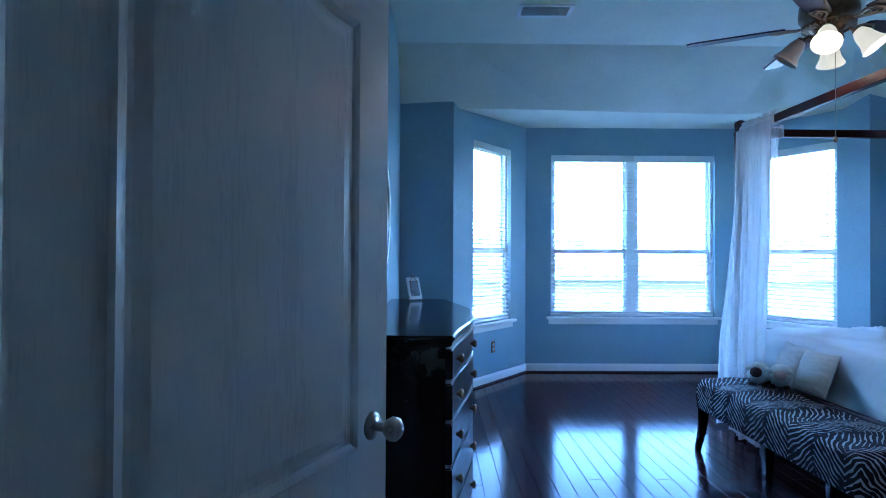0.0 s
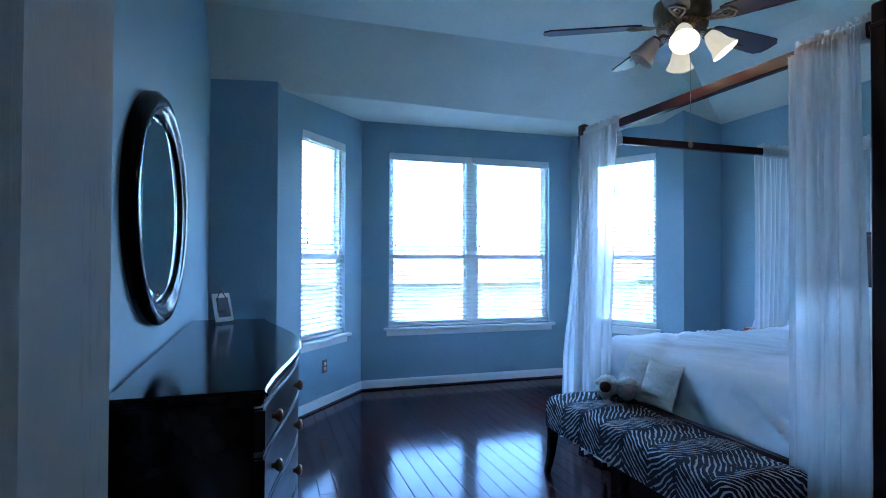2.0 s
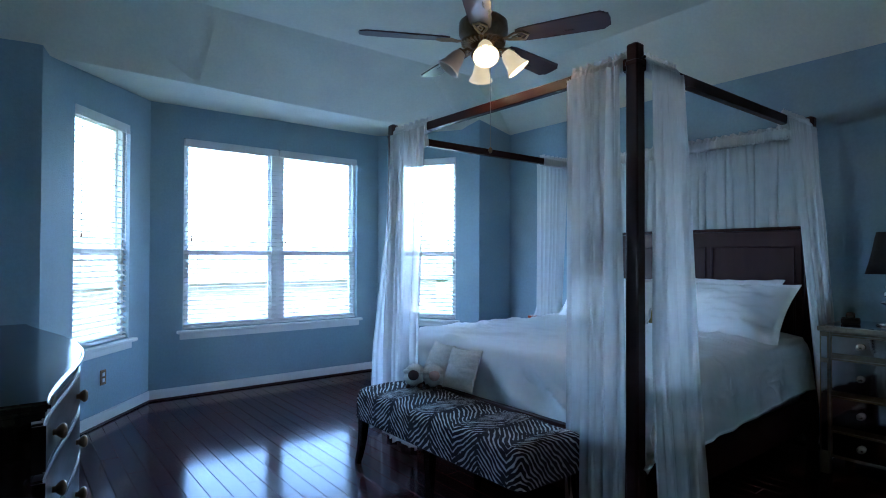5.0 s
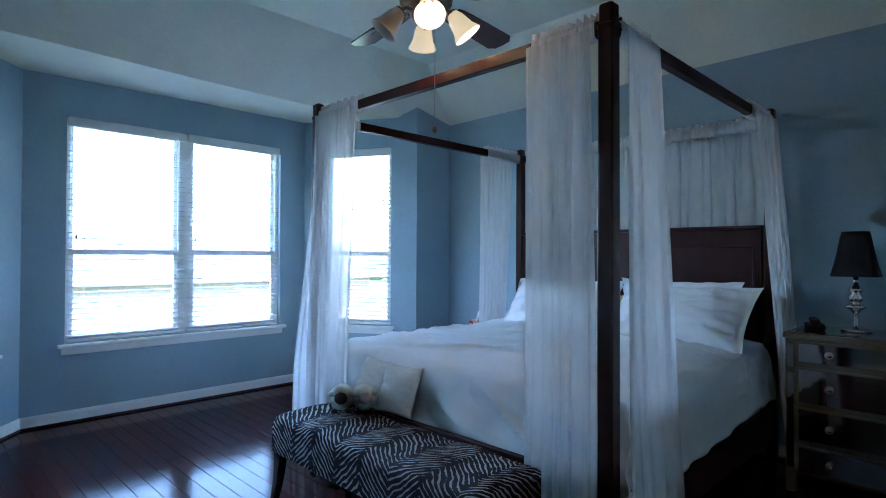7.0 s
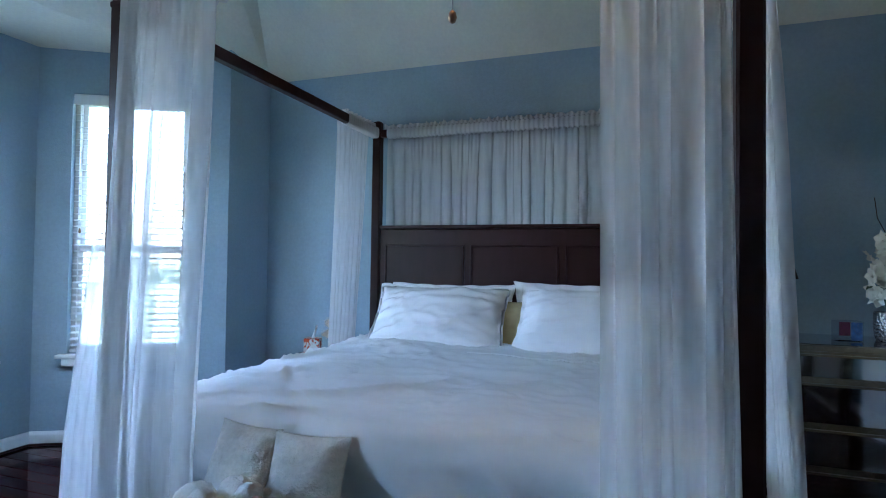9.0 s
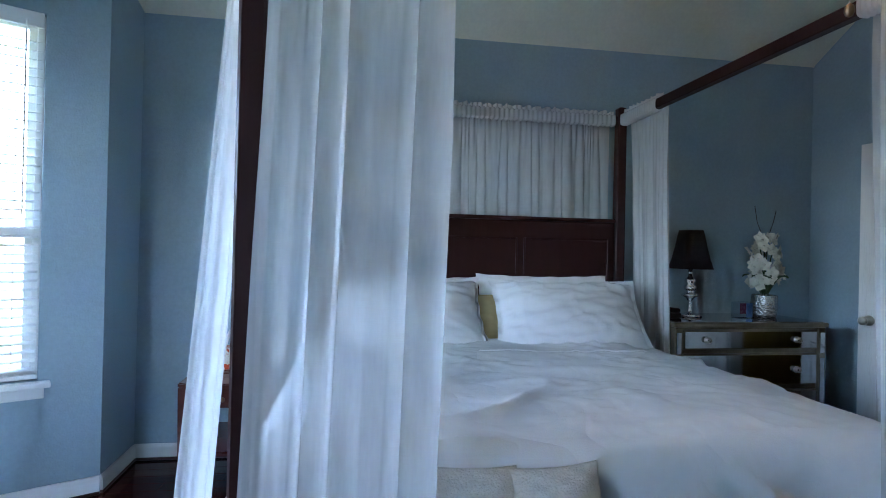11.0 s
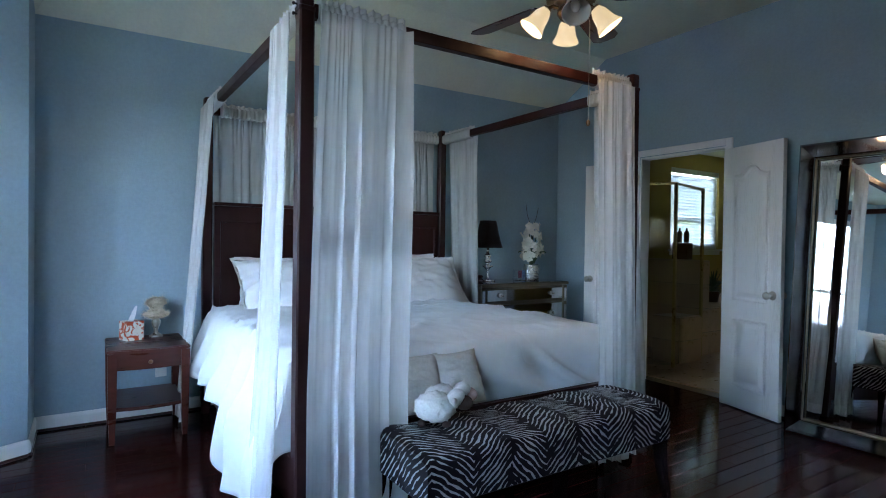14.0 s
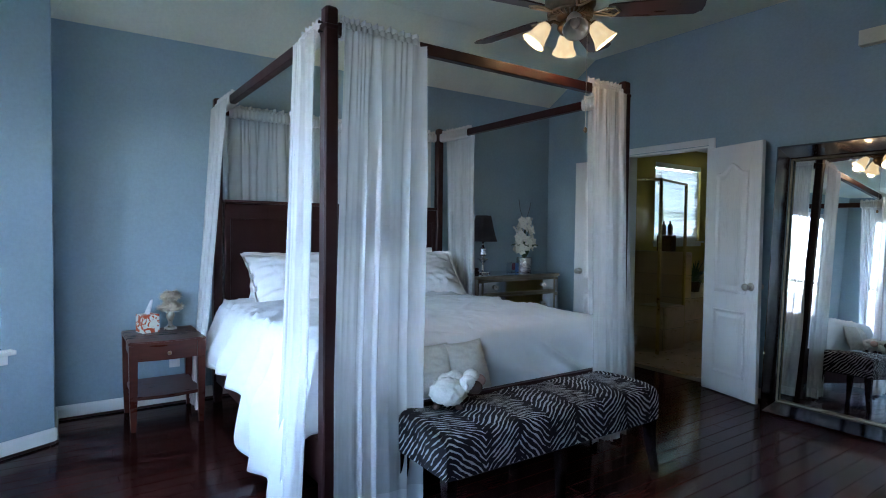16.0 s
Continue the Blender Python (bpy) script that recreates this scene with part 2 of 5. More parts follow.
def wall_along(name, a, b, z0, z1, holes, label, material=WALL, thick=T):
    """A wall whose room face runs from a to b (the room on the left of that way), with holes (s0, s1, z0, z1) right through it."""
    a, b = Vector((*a, 0)), Vector((*b, 0))
    d = (b - a).normalized()
    n = Vector((d.y, -d.x, 0))
    length = (b - a).length
    bm = bmesh.new()
    cuts = sorted({0.0, length, *(s for h in holes for s in h[:2])})
    for s0, s1 in zip(cuts, cuts[1:]):
        hs = sorted([h for h in holes if h[0] <= s0 + 1e-6 and h[1] >= s1 - 1e-6], key=lambda h: h[2])
        z = z0
        spans = []
        for h in hs:
            if h[2] > z:
                spans.append((z, h[2]))
            z = h[3]
        if z < z1:
            spans.append((z, z1))
        for lo, hi in spans:
            prism([tuple((a + d * s0)[:2]), tuple((a + d * s1)[:2]), tuple((a + d * s1 + n * thick)[:2]), tuple((a + d * s0 + n * thick)[:2])], lo, hi, bm)
    return structure(part(name, bm, material), label, "wall")


def on_wall(a, b, s, out=0.0):
    """The pose of a thing on that wall, s metres along it: x along the wall, y into the room."""
    a, b = Vector((*a, 0)), Vector((*b, 0))
    d = (b - a).normalized()
    n = Vector((-d.y, d.x, 0))
    p = a + d * s + n * out
    return Matrix(((d.x, n.x, 0, p.x), (d.y, n.y, 0, p.y), (0, 0, 1, 0), (0, 0, 0, 1)))


WIN_Z0, WIN_Z1 = 0.615, 2.40
WIN_M = (FR[0] - 3.125, FR[0] - 1.30)
dl = math.dist(BL, FL)
dr = math.dist(BR, FR)
WIN_L = (dl - 1.01, dl - 0.32)      # from the front corner
WIN_R = (0.27, 1.03)

wall_along("wall_east", (EX, SE_Y), (EX, NE_Y), 0, HIGH + 0.1, [], "light blue painted wall behind the bed")
wall_along("wall_north_east", (EX, NE_Y), BR, 0, HIGH + 0.1, [], "narrow light blue wall beside the bay")
wall_along("wall_bay_east", BR, FR, 0, BAYZ + 0.1, [(*WIN_R, WIN_Z0, WIN_Z1)], "angled light blue bay wall with a window")
wall_along("wall_bay_north", FR, FL, 0, BAYZ + 0.1, [(*WIN_M, WIN_Z0, WIN_Z1)], "light blue bay wall with a wide window")
wall_along("wall_bay_west", FL, BL, 0, BAYZ + 0.1, [(*WIN_L, WIN_Z0, WIN_Z1)], "angled light blue bay wall with a window")
wall_along("wall_north_west", BL, (WX, NW_Y), 0, HIGH + 0.1, [], "narrow light blue wall beside the bay")
wall_along("wall_west", (WX, NW_Y), (WX, 1.62), 0, HIGH + 0.1, [], "light blue painted wall behind the dresser")
wall_along("wall_west_return", (WX, 1.62), (-0.56, 1.62), 0, HIGH + 0.1, [], "short light blue return wall behind the open door")
wall_along("wall_west_entry", (-0.56, 1.62), (-0.56, SY), 0, HIGH + 0.1, [], "light blue wall behind the open door")
DO0, DO1 = -0.465, 0.56
wall_along("wall_south_entry", (-0.56, SY), (0.75, SY), 0, HIGH + 0.1, [(DO0 + 0.56, DO1 + 0.56, 0, 2.05)], "light blue wall with the entry doorway")
wall_along("wall_south_return", (0.75, SY), (0.75, SE_Y), 0, HIGH + 0.1, [], "short light blue return wall")
BO0, BO1 = 2.575, 3.39
wall_along("wall_south", (0.75, SE_Y), (EX, SE_Y), 0, HIGH + 0.1, [(BO0 - 0.75, BO1 - 0.75, 0, 2.06)], "light blue wall with the bathroom doorway")

# ceiling: flat field, two slopes down, flat bay
YT, XT = 4.77, 3.82
bm = bmesh.new()


def poly(pts, bm):
    bm.faces.new([bm.verts.new(p) for p in pts])


TOPL = [(x, YT, HIGH) for x in (-0.6, 0.2, 1.2, 2.0, 3.0, 3.6, XT)]
FOOT = [(-0.6, NW_Y + 0.01, LOW), (0.2, NW_Y + 0.05, LOW + 0.005), (1.2, 5.33, 2.665), (2.0, 5.45, 2.68), (3.0, 5.52, 2.69), (3.95, 5.28, 2.69), (EX + 0.01, NE_Y + 0.01, 2.67)]
BACK = [(x, FY + 0.3, BAYZ) for x, y, z in FOOT]
poly([(-0.6, 0.0, HIGH)] + TOPL + [(XT, 0.0, HIGH)], bm)
for k in range(len(FOOT) - 1):
    poly([TOPL[k], FOOT[k], FOOT[k + 1], TOPL[k + 1]], bm)
    poly([FOOT[k], BACK[k], BACK[k + 1], FOOT[k + 1]], bm)
poly([TOPL[-1], FOOT[-1], (EX + 0.01, 0, LOW + 0.06), (XT, 0, HIGH)], bm)
bmesh.ops.remove_doubles(bm, verts=bm.verts, dist=0.0005)
r = bmesh.ops.extrude_face_region(bm, geom=bm.faces[:])
for v in [g for g in r["geom"] if isinstance(g, bmesh.types.BMVert)]:
    v.co.z += 0.15
bmesh.ops.recalc_face_normals(bm, faces=bm.faces)
structure(part("ceiling", bm, CEIL), "off-white textured ceiling with sloped edges", "ceiling")

# subfloor under the planks, hall floor, bath floor
structure(part("floor", prism([(-0.6, 0.60), (0.75, 0.60), (0.75, 0.41), (EX + 0.05, 0.41), (EX + 0.05, FY + 0.1), (-0.6, FY + 0.1)], -0.12, -0.004), SUBF), "dark cherry hardwood plank floor with a glossy finish", "floor")
HALLW = mat("hall_paint", (0.72, 0.66, 0.56), 0.7, grain=0.05, scale=30, bump=0.2)
structure(part("hall_floor", box(-1.3, 1.5, -2.4, 0.598, -0.12, -0.004), PLANK), "dark hardwood hall floor", "floor")
structure(part("hall_ceiling", box(-1.3, 1.5, -2.4, 0.6, 2.6, 2.7), CEIL), "off-white hall ceiling", "ceiling")
for nm, b in (("wall_hall_west", (-1.4, -1.3, -2.4, 0.6, 0, 2.6)), ("wall_hall_east", (1.5, 1.6, -2.4, 0.405, 0, 2.6)), ("wall_hall_south", (-1.4, 1.6, -2.5, -2.4, 0, 2.6)), ("wall_hall_north", (-1.3, -0.62, 0.5, 0.6, 0, 2.6)), ("wall_hall_north_east", (0.87, 1.5, 0.3, 0.405, 0, 2.6))):
    structure(part(nm, box(*b), HALLW), "plain beige hall wall", "wall")

# ---- windows and blinds ----


def slat_mesh(w, material):
    me = bpy.data.meshes.new("slat")
    bm = bmesh.new()
    sheet(lambda u, v: ((u - 0.5) * w, (v - 0.5) * 0.048, 0.004 * (1 - (2 * v - 1) ** 2)), 1, 4, bm)
    r = bmesh.ops.extrude_face_region(bm, geom=bm.faces[:])
    for v in [q for q in r["geom"] if isinstance(q, bmesh.types.BMVert)]:
        v.co.z -= 0.0025
    bmesh.ops.recalc_face_normals(bm, faces=bm.faces)
    bm.to_mesh(me)
    bm.free()
    me.materials.append(material)
    return me


def window(name, m, w, z0, z1, bays, label):
    """Double-hung sashes in a white frame with a sill; x along the wall from its middle, y into the room."""
    win = thing(name, m, label, "window", kind="structure")
    h = w / 2
    f = 0.032
    bm = bmesh.new()
    for b in ((-h, h, -0.11, -0.05, z0, z0 + f), (-h, h, -0.11, -0.05, z1 - f, z1), (-h, -h + f, -0.11, -0.05, z0 + f, z1 - f), (h - f, h, -0.11, -0.05, z0 + f, z1 - f)):
        box(*b, bevel=0.003, bm=bm, seg=1)
    part("window_frame", bm, TRIM, win)
    part("window_sill", box(-h - 0.05, h + 0.05, -0.05, 0.055, z0 - 0.028, z0 - 0.001, bevel=0.006), TRIM, win)
    part("apron", box(-h - 0.025, h + 0.025, 0.001, 0.016, z0 - 0.085, z0 - 0.03, bevel=0.004), TRIM, win)
    span = (w - 2 * f) / bays
    zm = (z0 + z1) / 2 - 0.175
    for k in range(bays):
        x0 = -h + f + k * span
        x1 = x0 + span
        if k:
            part("mullion", box(x0 - 0.055, x0 + 0.055, -0.108, -0.045, z0 + f, z1 - f, bevel=0.003), TRIM, win)
        for lo, hi, y in ((z0 + f, zm + 0.02, -0.075), (zm - 0.02, z1 - f, -0.1)):
            bm = bmesh.new()
            s = 0.032
            a, b = x0 + (0.055 if k else 0), x1 - (0.055 if k < bays - 1 else 0)
            for q in ((a, b, y - 0.012, y + 0.012, lo, lo + s), (a, b, y - 0.012, y + 0.012, hi - s, hi), (a, a + s, y - 0.012, y + 0.012, lo + s, hi - s), (b - s, b, y - 0.012, y + 0.012, lo + s, hi - s)):
                box(*q, bm=bm)
            sash = part("sash", bm, TRIM, win)
            pane = part("pane", box(a + s, b - s, y - 0.003, y + 0.003, lo + s, hi - s), GLASS, sash, "clear window pane")
            pane.visible_shadow = False
    return win


def blind(m, w, z0, z1, label, tilt=-6, slats=SLATM):
    """Horizontal blind, slats open."""
    bl = thing("window_blind", m, label, "blind", "blinds in the bay windows")
    h = w / 2 - 0.008
    part("valance", box(-h, h, -0.002, 0.016, z1 - 0.075, z1 - 0.002, bevel=0.004), BLIND, bl)
    part("headrail", box(-h + 0.004, h - 0.004, -0.05, -0.004, z1 - 0.05, z1 - 0.004), BLIND, bl)
    me = slat_mesh(2 * h - 0.006, slats)
    n = int((z1 - z0 - 0.12) / 0.043)
    for k in range(n):
        s = new("slat", me)
        s.parent = bl
        s.matrix_local = pose(0, -0.025, z0 + 0.055 + k * 0.043, tilt + random.uniform(-2, 2), 0, random.uniform(-0.15, 0.15))
    part("bottom_rail", box(-h, h, -0.048, -0.004, z0 + 0.008, z0 + 0.03, bevel=0.004), BLIND, bl)
    for sx in (-0.36, 0.36):
        part("ladder_cord", box(sx * w - 0.001, sx * w + 0.001, -0.002, 0.0, z0 + 0.03, z1 - 0.06), BLIND, bl)
    part("pull_cord", tube([(h - 0.06, 0.022, z1 - 0.05), (h - 0.06, 0.022, z0 + 0.85)], 0.0016, 5), BLIND, bl)
    part("tassel", lathe([(0.002, 0.03), (0.007, 0.02), (0.009, 0.0), (0.003, -0.008)], 8, at=(h - 0.06, 0.022, z0 + 0.83)), BRONZE, bl)
    part("tilt_wand", tube([(-h + 0.07, 0.022, z1 - 0.05), (-h + 0.07, 0.024, z0 + 0.8)], 0.004, 6), BLIND, bl)
    return bl


TILT = {"window_2": -16, "window_3": -12}
for name, (a, b), (s0, s1), bays in (("window_1", (FR, FL), WIN_M, 2), ("window_2", (FL, BL), WIN_L, 1), ("window_3", (BR, FR), WIN_R, 1)):
    m = on_wall(a, b, (s0 + s1) / 2)
    window(name, m, s1 - s0, WIN_Z0, WIN_Z1, bays, "white double-hung window with a painted sill")
    if bays == 2:
        half = (s1 - s0) / 2
        for q in (-half / 2, half / 2):
            blind(m @ Matrix.Translation((q, -0.012, 0)), half - 0.004, WIN_Z0, WIN_Z1, "white horizontal slat blind, open, in the wide window")
    else:
        blind(m @ Matrix.Translation((0, -0.012, 0)), s1 - s0, WIN_Z0, WIN_Z1, "white horizontal slat blind, open, in a narrow window", TILT[name])

# ---- baseboards ----
SHOE = mat("dark_shoe_moulding", (0.03, 0.012, 0.01), 0.35, grain=0.2, scale=20)


def baseboard(a, b):
    m = on_wall(a, b, 0)
    w = math.dist(a, b)
    bm = bmesh.new()
    prof = [(0.001, 0.018), (0.014, 0.018), (0.014, 0.075), (0.008, 0.095), (0.001, 0.097)]
    n = len(prof)
    ends = [[bm.verts.new((x, y, z)) for y, z in prof] for x in (0.002, w - 0.002)]
    for k in range(n):
        bm.faces.new((ends[0][k], ends[0][(k + 1) % n], ends[1][(k + 1) % n], ends[1][k]))
    bm.faces.new(ends[0])
    bm.faces.new(ends[1][::-1])
    bmesh.ops.recalc_face_normals(bm, faces=bm.faces)
    ob = structure(part("baseboard", bm, TRIM), "white painted baseboard with a dark shoe moulding", "baseboard")
    ob.matrix_world = m
    part("shoe_moulding", box(0.002, w - 0.002, 0.001, 0.02, 0.0, 0.018, bevel=0.004, seg=1), SHOE, ob)


for a, b in (((EX, SE_Y), (EX, NE_Y)), ((EX, NE_Y), BR), (BR, FR), (FR, FL), (FL, BL), (BL, (WX, NW_Y)), ((WX, NW_Y), (WX, 1.62)), ((BO1 + 0.07, SE_Y), (EX, SE_Y)), ((0.75, SE_Y), (BO0 - 0.07, SE_Y))):
    baseboard(a, b)

# ---- doors ----


def casing(name, m, w, h, label):
    """Flat white trim round an opening: x across it, y into the room."""
    bm = bmesh.new()
    for b in ((-w / 2 - 0.06, -w / 2 - 0.003, 0.001, 0.018, 0, h + 0.06), (w / 2 + 0.003, w / 2 + 0.06, 0.001, 0.018, 0, h + 0.06), (-w / 2 - 0.003, w / 2 + 0.003, 0.001, 0.018, h + 0.003, h + 0.06)):
        box(*b, bevel=0.004, bm=bm, seg=1)
    for b in ((-w / 2 + 0.0005, -w / 2 + 0.014, -0.121, 0.001, 0, h - 0.002), (w / 2 - 0.014, w / 2 - 0.0005, -0.121, 0.001, 0, h - 0.002), (-w / 2 + 0.014, w / 2 - 0.014, -0.121, 0.001, h - 0.016, h - 0.002)):
        box(*b, bm=bm)
    ob = structure(part(name, bm, TRIM), label, "trim")
    ob.matrix_world = m
    return ob


def panel_door(name, m, w, label, knob_z=0.9):
    """A leaf from its hinge along x, 35 mm thick, with an arched upper and a plain lower panel on both sides."""
    h, th = 2.02, 0.036
    door = structure(part(name, box(0, w, -th, 0, 0.008, 0.008 + h, bevel=0.002, seg=1), DOORP), label, "door")
    door.matrix_world = m
    st = min(0.13, w * 0.2)

    def outline(x0, x1, z0, z1, arch, inset):
        pts = [(x0 + inset, z0 + inset), (x1 - inset, z0 + inset)]
        n = 14
        for k in range(n + 1):
            u = k / n
            x = x1 - inset - (x1 - x0 - 2 * inset) * u
            e = 0.5 - 0.5 * math.cos(2 * math.pi * min(max((u - 0.12) / 0.76, 0), 1))
            pts.append((x, z1 - inset + arch * e))
        return pts

    for side in (0, 1):
        y = 0.0 if side == 0 else -th
        s = 1 if side == 0 else -1
        for z0, z1, arch in ((0.84, 1.81, 0.07), (0.17, 0.7, 0.0)):
            bm = bmesh.new()
            rings = []
            for inset, d in ((0.0, 0.0006), (0.006, 0.009), (0.016, 0.005), (0.024, 0.0008), (0.034, 0.0008), (0.06, 0.007)):
                rings.append([bm.verts.new((x, y + s * d, z)) for x, z in outline(st, w - st, z0, z1, arch, inset)])
            n = len(rings[0])
            for a, b in zip(rings, rings[1:]):
                for k in range(n):
                    bm.faces.new((a[k], a[(k + 1) % n], b[(k + 1) % n], b[k]))
            bm.faces.new(rings[-1])
            bmesh.ops.recalc_face_normals(bm, faces=bm.faces)
            part("door_panel", bm, DOORP, door)
        rose = lathe([(0.033, 0.0), (0.033, 0.004), (0.024, 0.009), (0.011, 0.012), (0.011, 0.035), (0.02, 0.042), (0.028, 0.056), (0.027, 0.068), (0.018, 0.077), (0.004, 0.079)], 24)
        k = part("door_handle", rose, NICKEL, door, "round brushed nickel knob", smooth=True)
        k.matrix_local = pose(w - 0.065, y, knob_z, -90 if side == 0 else 90)
    for z in (0.25, 1.05, 1.85):
        part("hinge", tube([(-0.004, 0.004, z - 0.045), (-0.004, 0.004, z + 0.045)], 0.006, 8), NICKEL, door)
    return door


casing("trim_entry", on_wall((-0.56, SY), (0.75, SY), (DO0 + DO1) / 2 + 0.56), DO1 - DO0, 2.05, "white door casing of the entry doorway")
casing("trim_bath", on_wall((0.75, SE_Y), (EX, SE_Y), (BO0 + BO1) / 2 - 0.75), BO1 - BO0, 2.06, "white door casing of the bathroom doorway")
panel_door("door_1", pose(DO0 + 0.004, SY + 0.0, 0, 0, 0, 63.5) @ Matrix.Translation((0, 0.036, 0)), 0.835, "white panelled entry door standing open", 0.88)
panel_door("door_2", pose(BO0 - 0.002, SE_Y + 0.025, 0, 0, 0, 180 - 15.7) @ Matrix.Translation((0, 0.036, 0)), 0.535, "white panelled bathroom door leaf, open against the wall", 0.905)
panel_door("door_3", pose(BO1 + 0.002, SE_Y + 0.025, 0, 0, 0, 11.5), 0.55, "white panelled bathroom door leaf, folded open", 0.915)

# ---- four-poster bed ----
BX0, BX1, BY0, BY1 = 2.245, 4.345, 2.10, 4.10
bed = thing("four_poster_bed", pose((BX0 + BX1) / 2, (BY0 + BY1) / 2, 0), "dark cherry four-poster canopy bed with a panelled headboard", "bed")
cx, cy = (BX0 + BX1) / 2, (BY0 + BY1) / 2


def bedbox(name, b, bevel=0.004):
    return part(name, box(b[0] - cx, b[1] - cx, b[2] - cy, b[3] - cy, b[4], b[5], bevel=bevel), DARKW, bed)


for x in (BX0, BX1):
    for y in (BY0, BY1):
        bm = bmesh.new()
        rings = []
        for hw, z in ((0.027, 0.0), (0.033, 0.12), (0.033, 0.9), (0.031, 2.1), (0.031, 2.172), (0.034, 2.176), (0.034, 2.19), (0.029, 2.194), (0.029, 2.262), (0.025, 2.268), (0.008, 2.277)):
            c = hw - min(0.007, hw * 0.3)
            rings.append([bm.verts.new((x - cx + px, y - cy + py, z)) for px, py in ((-c, -hw), (c, -hw), (hw, -c), (hw, c), (c, hw), (-c, hw), (-hw, c), (-hw, -c))])
        for a, b in zip(rings, rings[1:]):
            for k in range(8):
                bm.faces.new((a[k], a[(k + 1) % 8], b[(k + 1) % 8], b[k]))
        bm.faces.new(rings[0][::-1])
        bm.faces.new(rings[-1])
        part("post", bm, DARKW, bed)
for y, out in ((BY0, -1), (BY1, 1)):
    for z in (2.16, 2.2):
        knob = part("bolt", lathe([(0.004, 0.0), (0.004, 0.01), (0.007, 0.012), (0.007, 0.018), (0.002, 0.02)], 10), BLACKF, bed, "small dark bolt", smooth=True)
        knob.matrix_local = pose(BX0 - cx, y - cy + out * 0.033, z, -90 * out)
RZ0, RZ1 = 2.155, 2.21
for b in ((BX0 - 0.022, BX0 + 0.022, BY0 + 0.031, BY1 - 0.031), (BX1 - 0.022, BX1 + 0.022, BY0 + 0.031, BY1 - 0.031), (BX0 + 0.031, BX1 - 0.031, BY0 - 0.022, BY0 + 0.022), (BX0 + 0.031, BX1 - 0.031, BY1 - 0.022, BY1 + 0.022)):
    bedbox("canopy_rail", (*b, RZ0, RZ1))
hb = bedbox("headboard", (BX1 - 0.03, BX1 + 0.02, BY0 + 0.045, BY1 - 0.045, 0.25, 1.5), 0.006)
pw = (BY1 - BY0 - 0.09 - 0.16) / 3
for k in range(3):
    y0 = BY0 + 0.045 + 0.04 + k * (pw + 0.04)
    bm = bmesh.new()
    for q in ((0.004, y0, y0 + 0.012, 0.7, 1.39), (0.004, y0 + pw - 0.012, y0 + pw, 0.7, 1.39), (0.004, y0 + 0.012, y0 + pw - 0.012, 1.378, 1.39)):
        box(BX1 - 0.03 - 0.012 - cx, BX1 - 0.03 - 0.001 - cx, q[1] - cy, q[2] - cy, q[3], q[4], bevel=0.003, bm=bm, seg=1)
    part("panel_moulding", bm, DARKW, hb)
bedbox("head_cap", (BX1 - 0.045, BX1 + 0.03, BY0 + 0.042, BY1 - 0.042, 1.5005, 1.525), 0.006)
for y in (BY0, BY1):
    bedbox("side_rail", (BX0 + 0.045, BX1 - 0.045, y - 0.02, y + 0.02, 0.16, 0.36))
bedbox("footboard", (BX0 - 0.02, BX0 + 0.02, BY0 + 0.045, BY1 - 0.045, 0.14, 0.465))
bedbox("slat_base", (BX0 + 0.03, BX1 - 0.05, BY0 + 0.022, BY1 - 0.022, 0.2, 0.3), 0)

mattress = tagged(part("mattress", box(2.365, 4.27, 2.13, 4.07, 0.301, 0.72, bevel=0.05, seg=4), LINEN, smooth=True), "thick white mattress under the duvet on the bed", "mattress")

TOPZ, FX = 0.755, 2.345


def fold(n, a, b):
    return noise.noise(Vector((a, b, n * 7.1)))


def ridge(n, a, b):
    return max(0, 1 - 3.2 * abs(fold(n, a, b))) ** 2 * max(0, fold(n + 20, a * 0.5, b * 0.5) + 0.25)


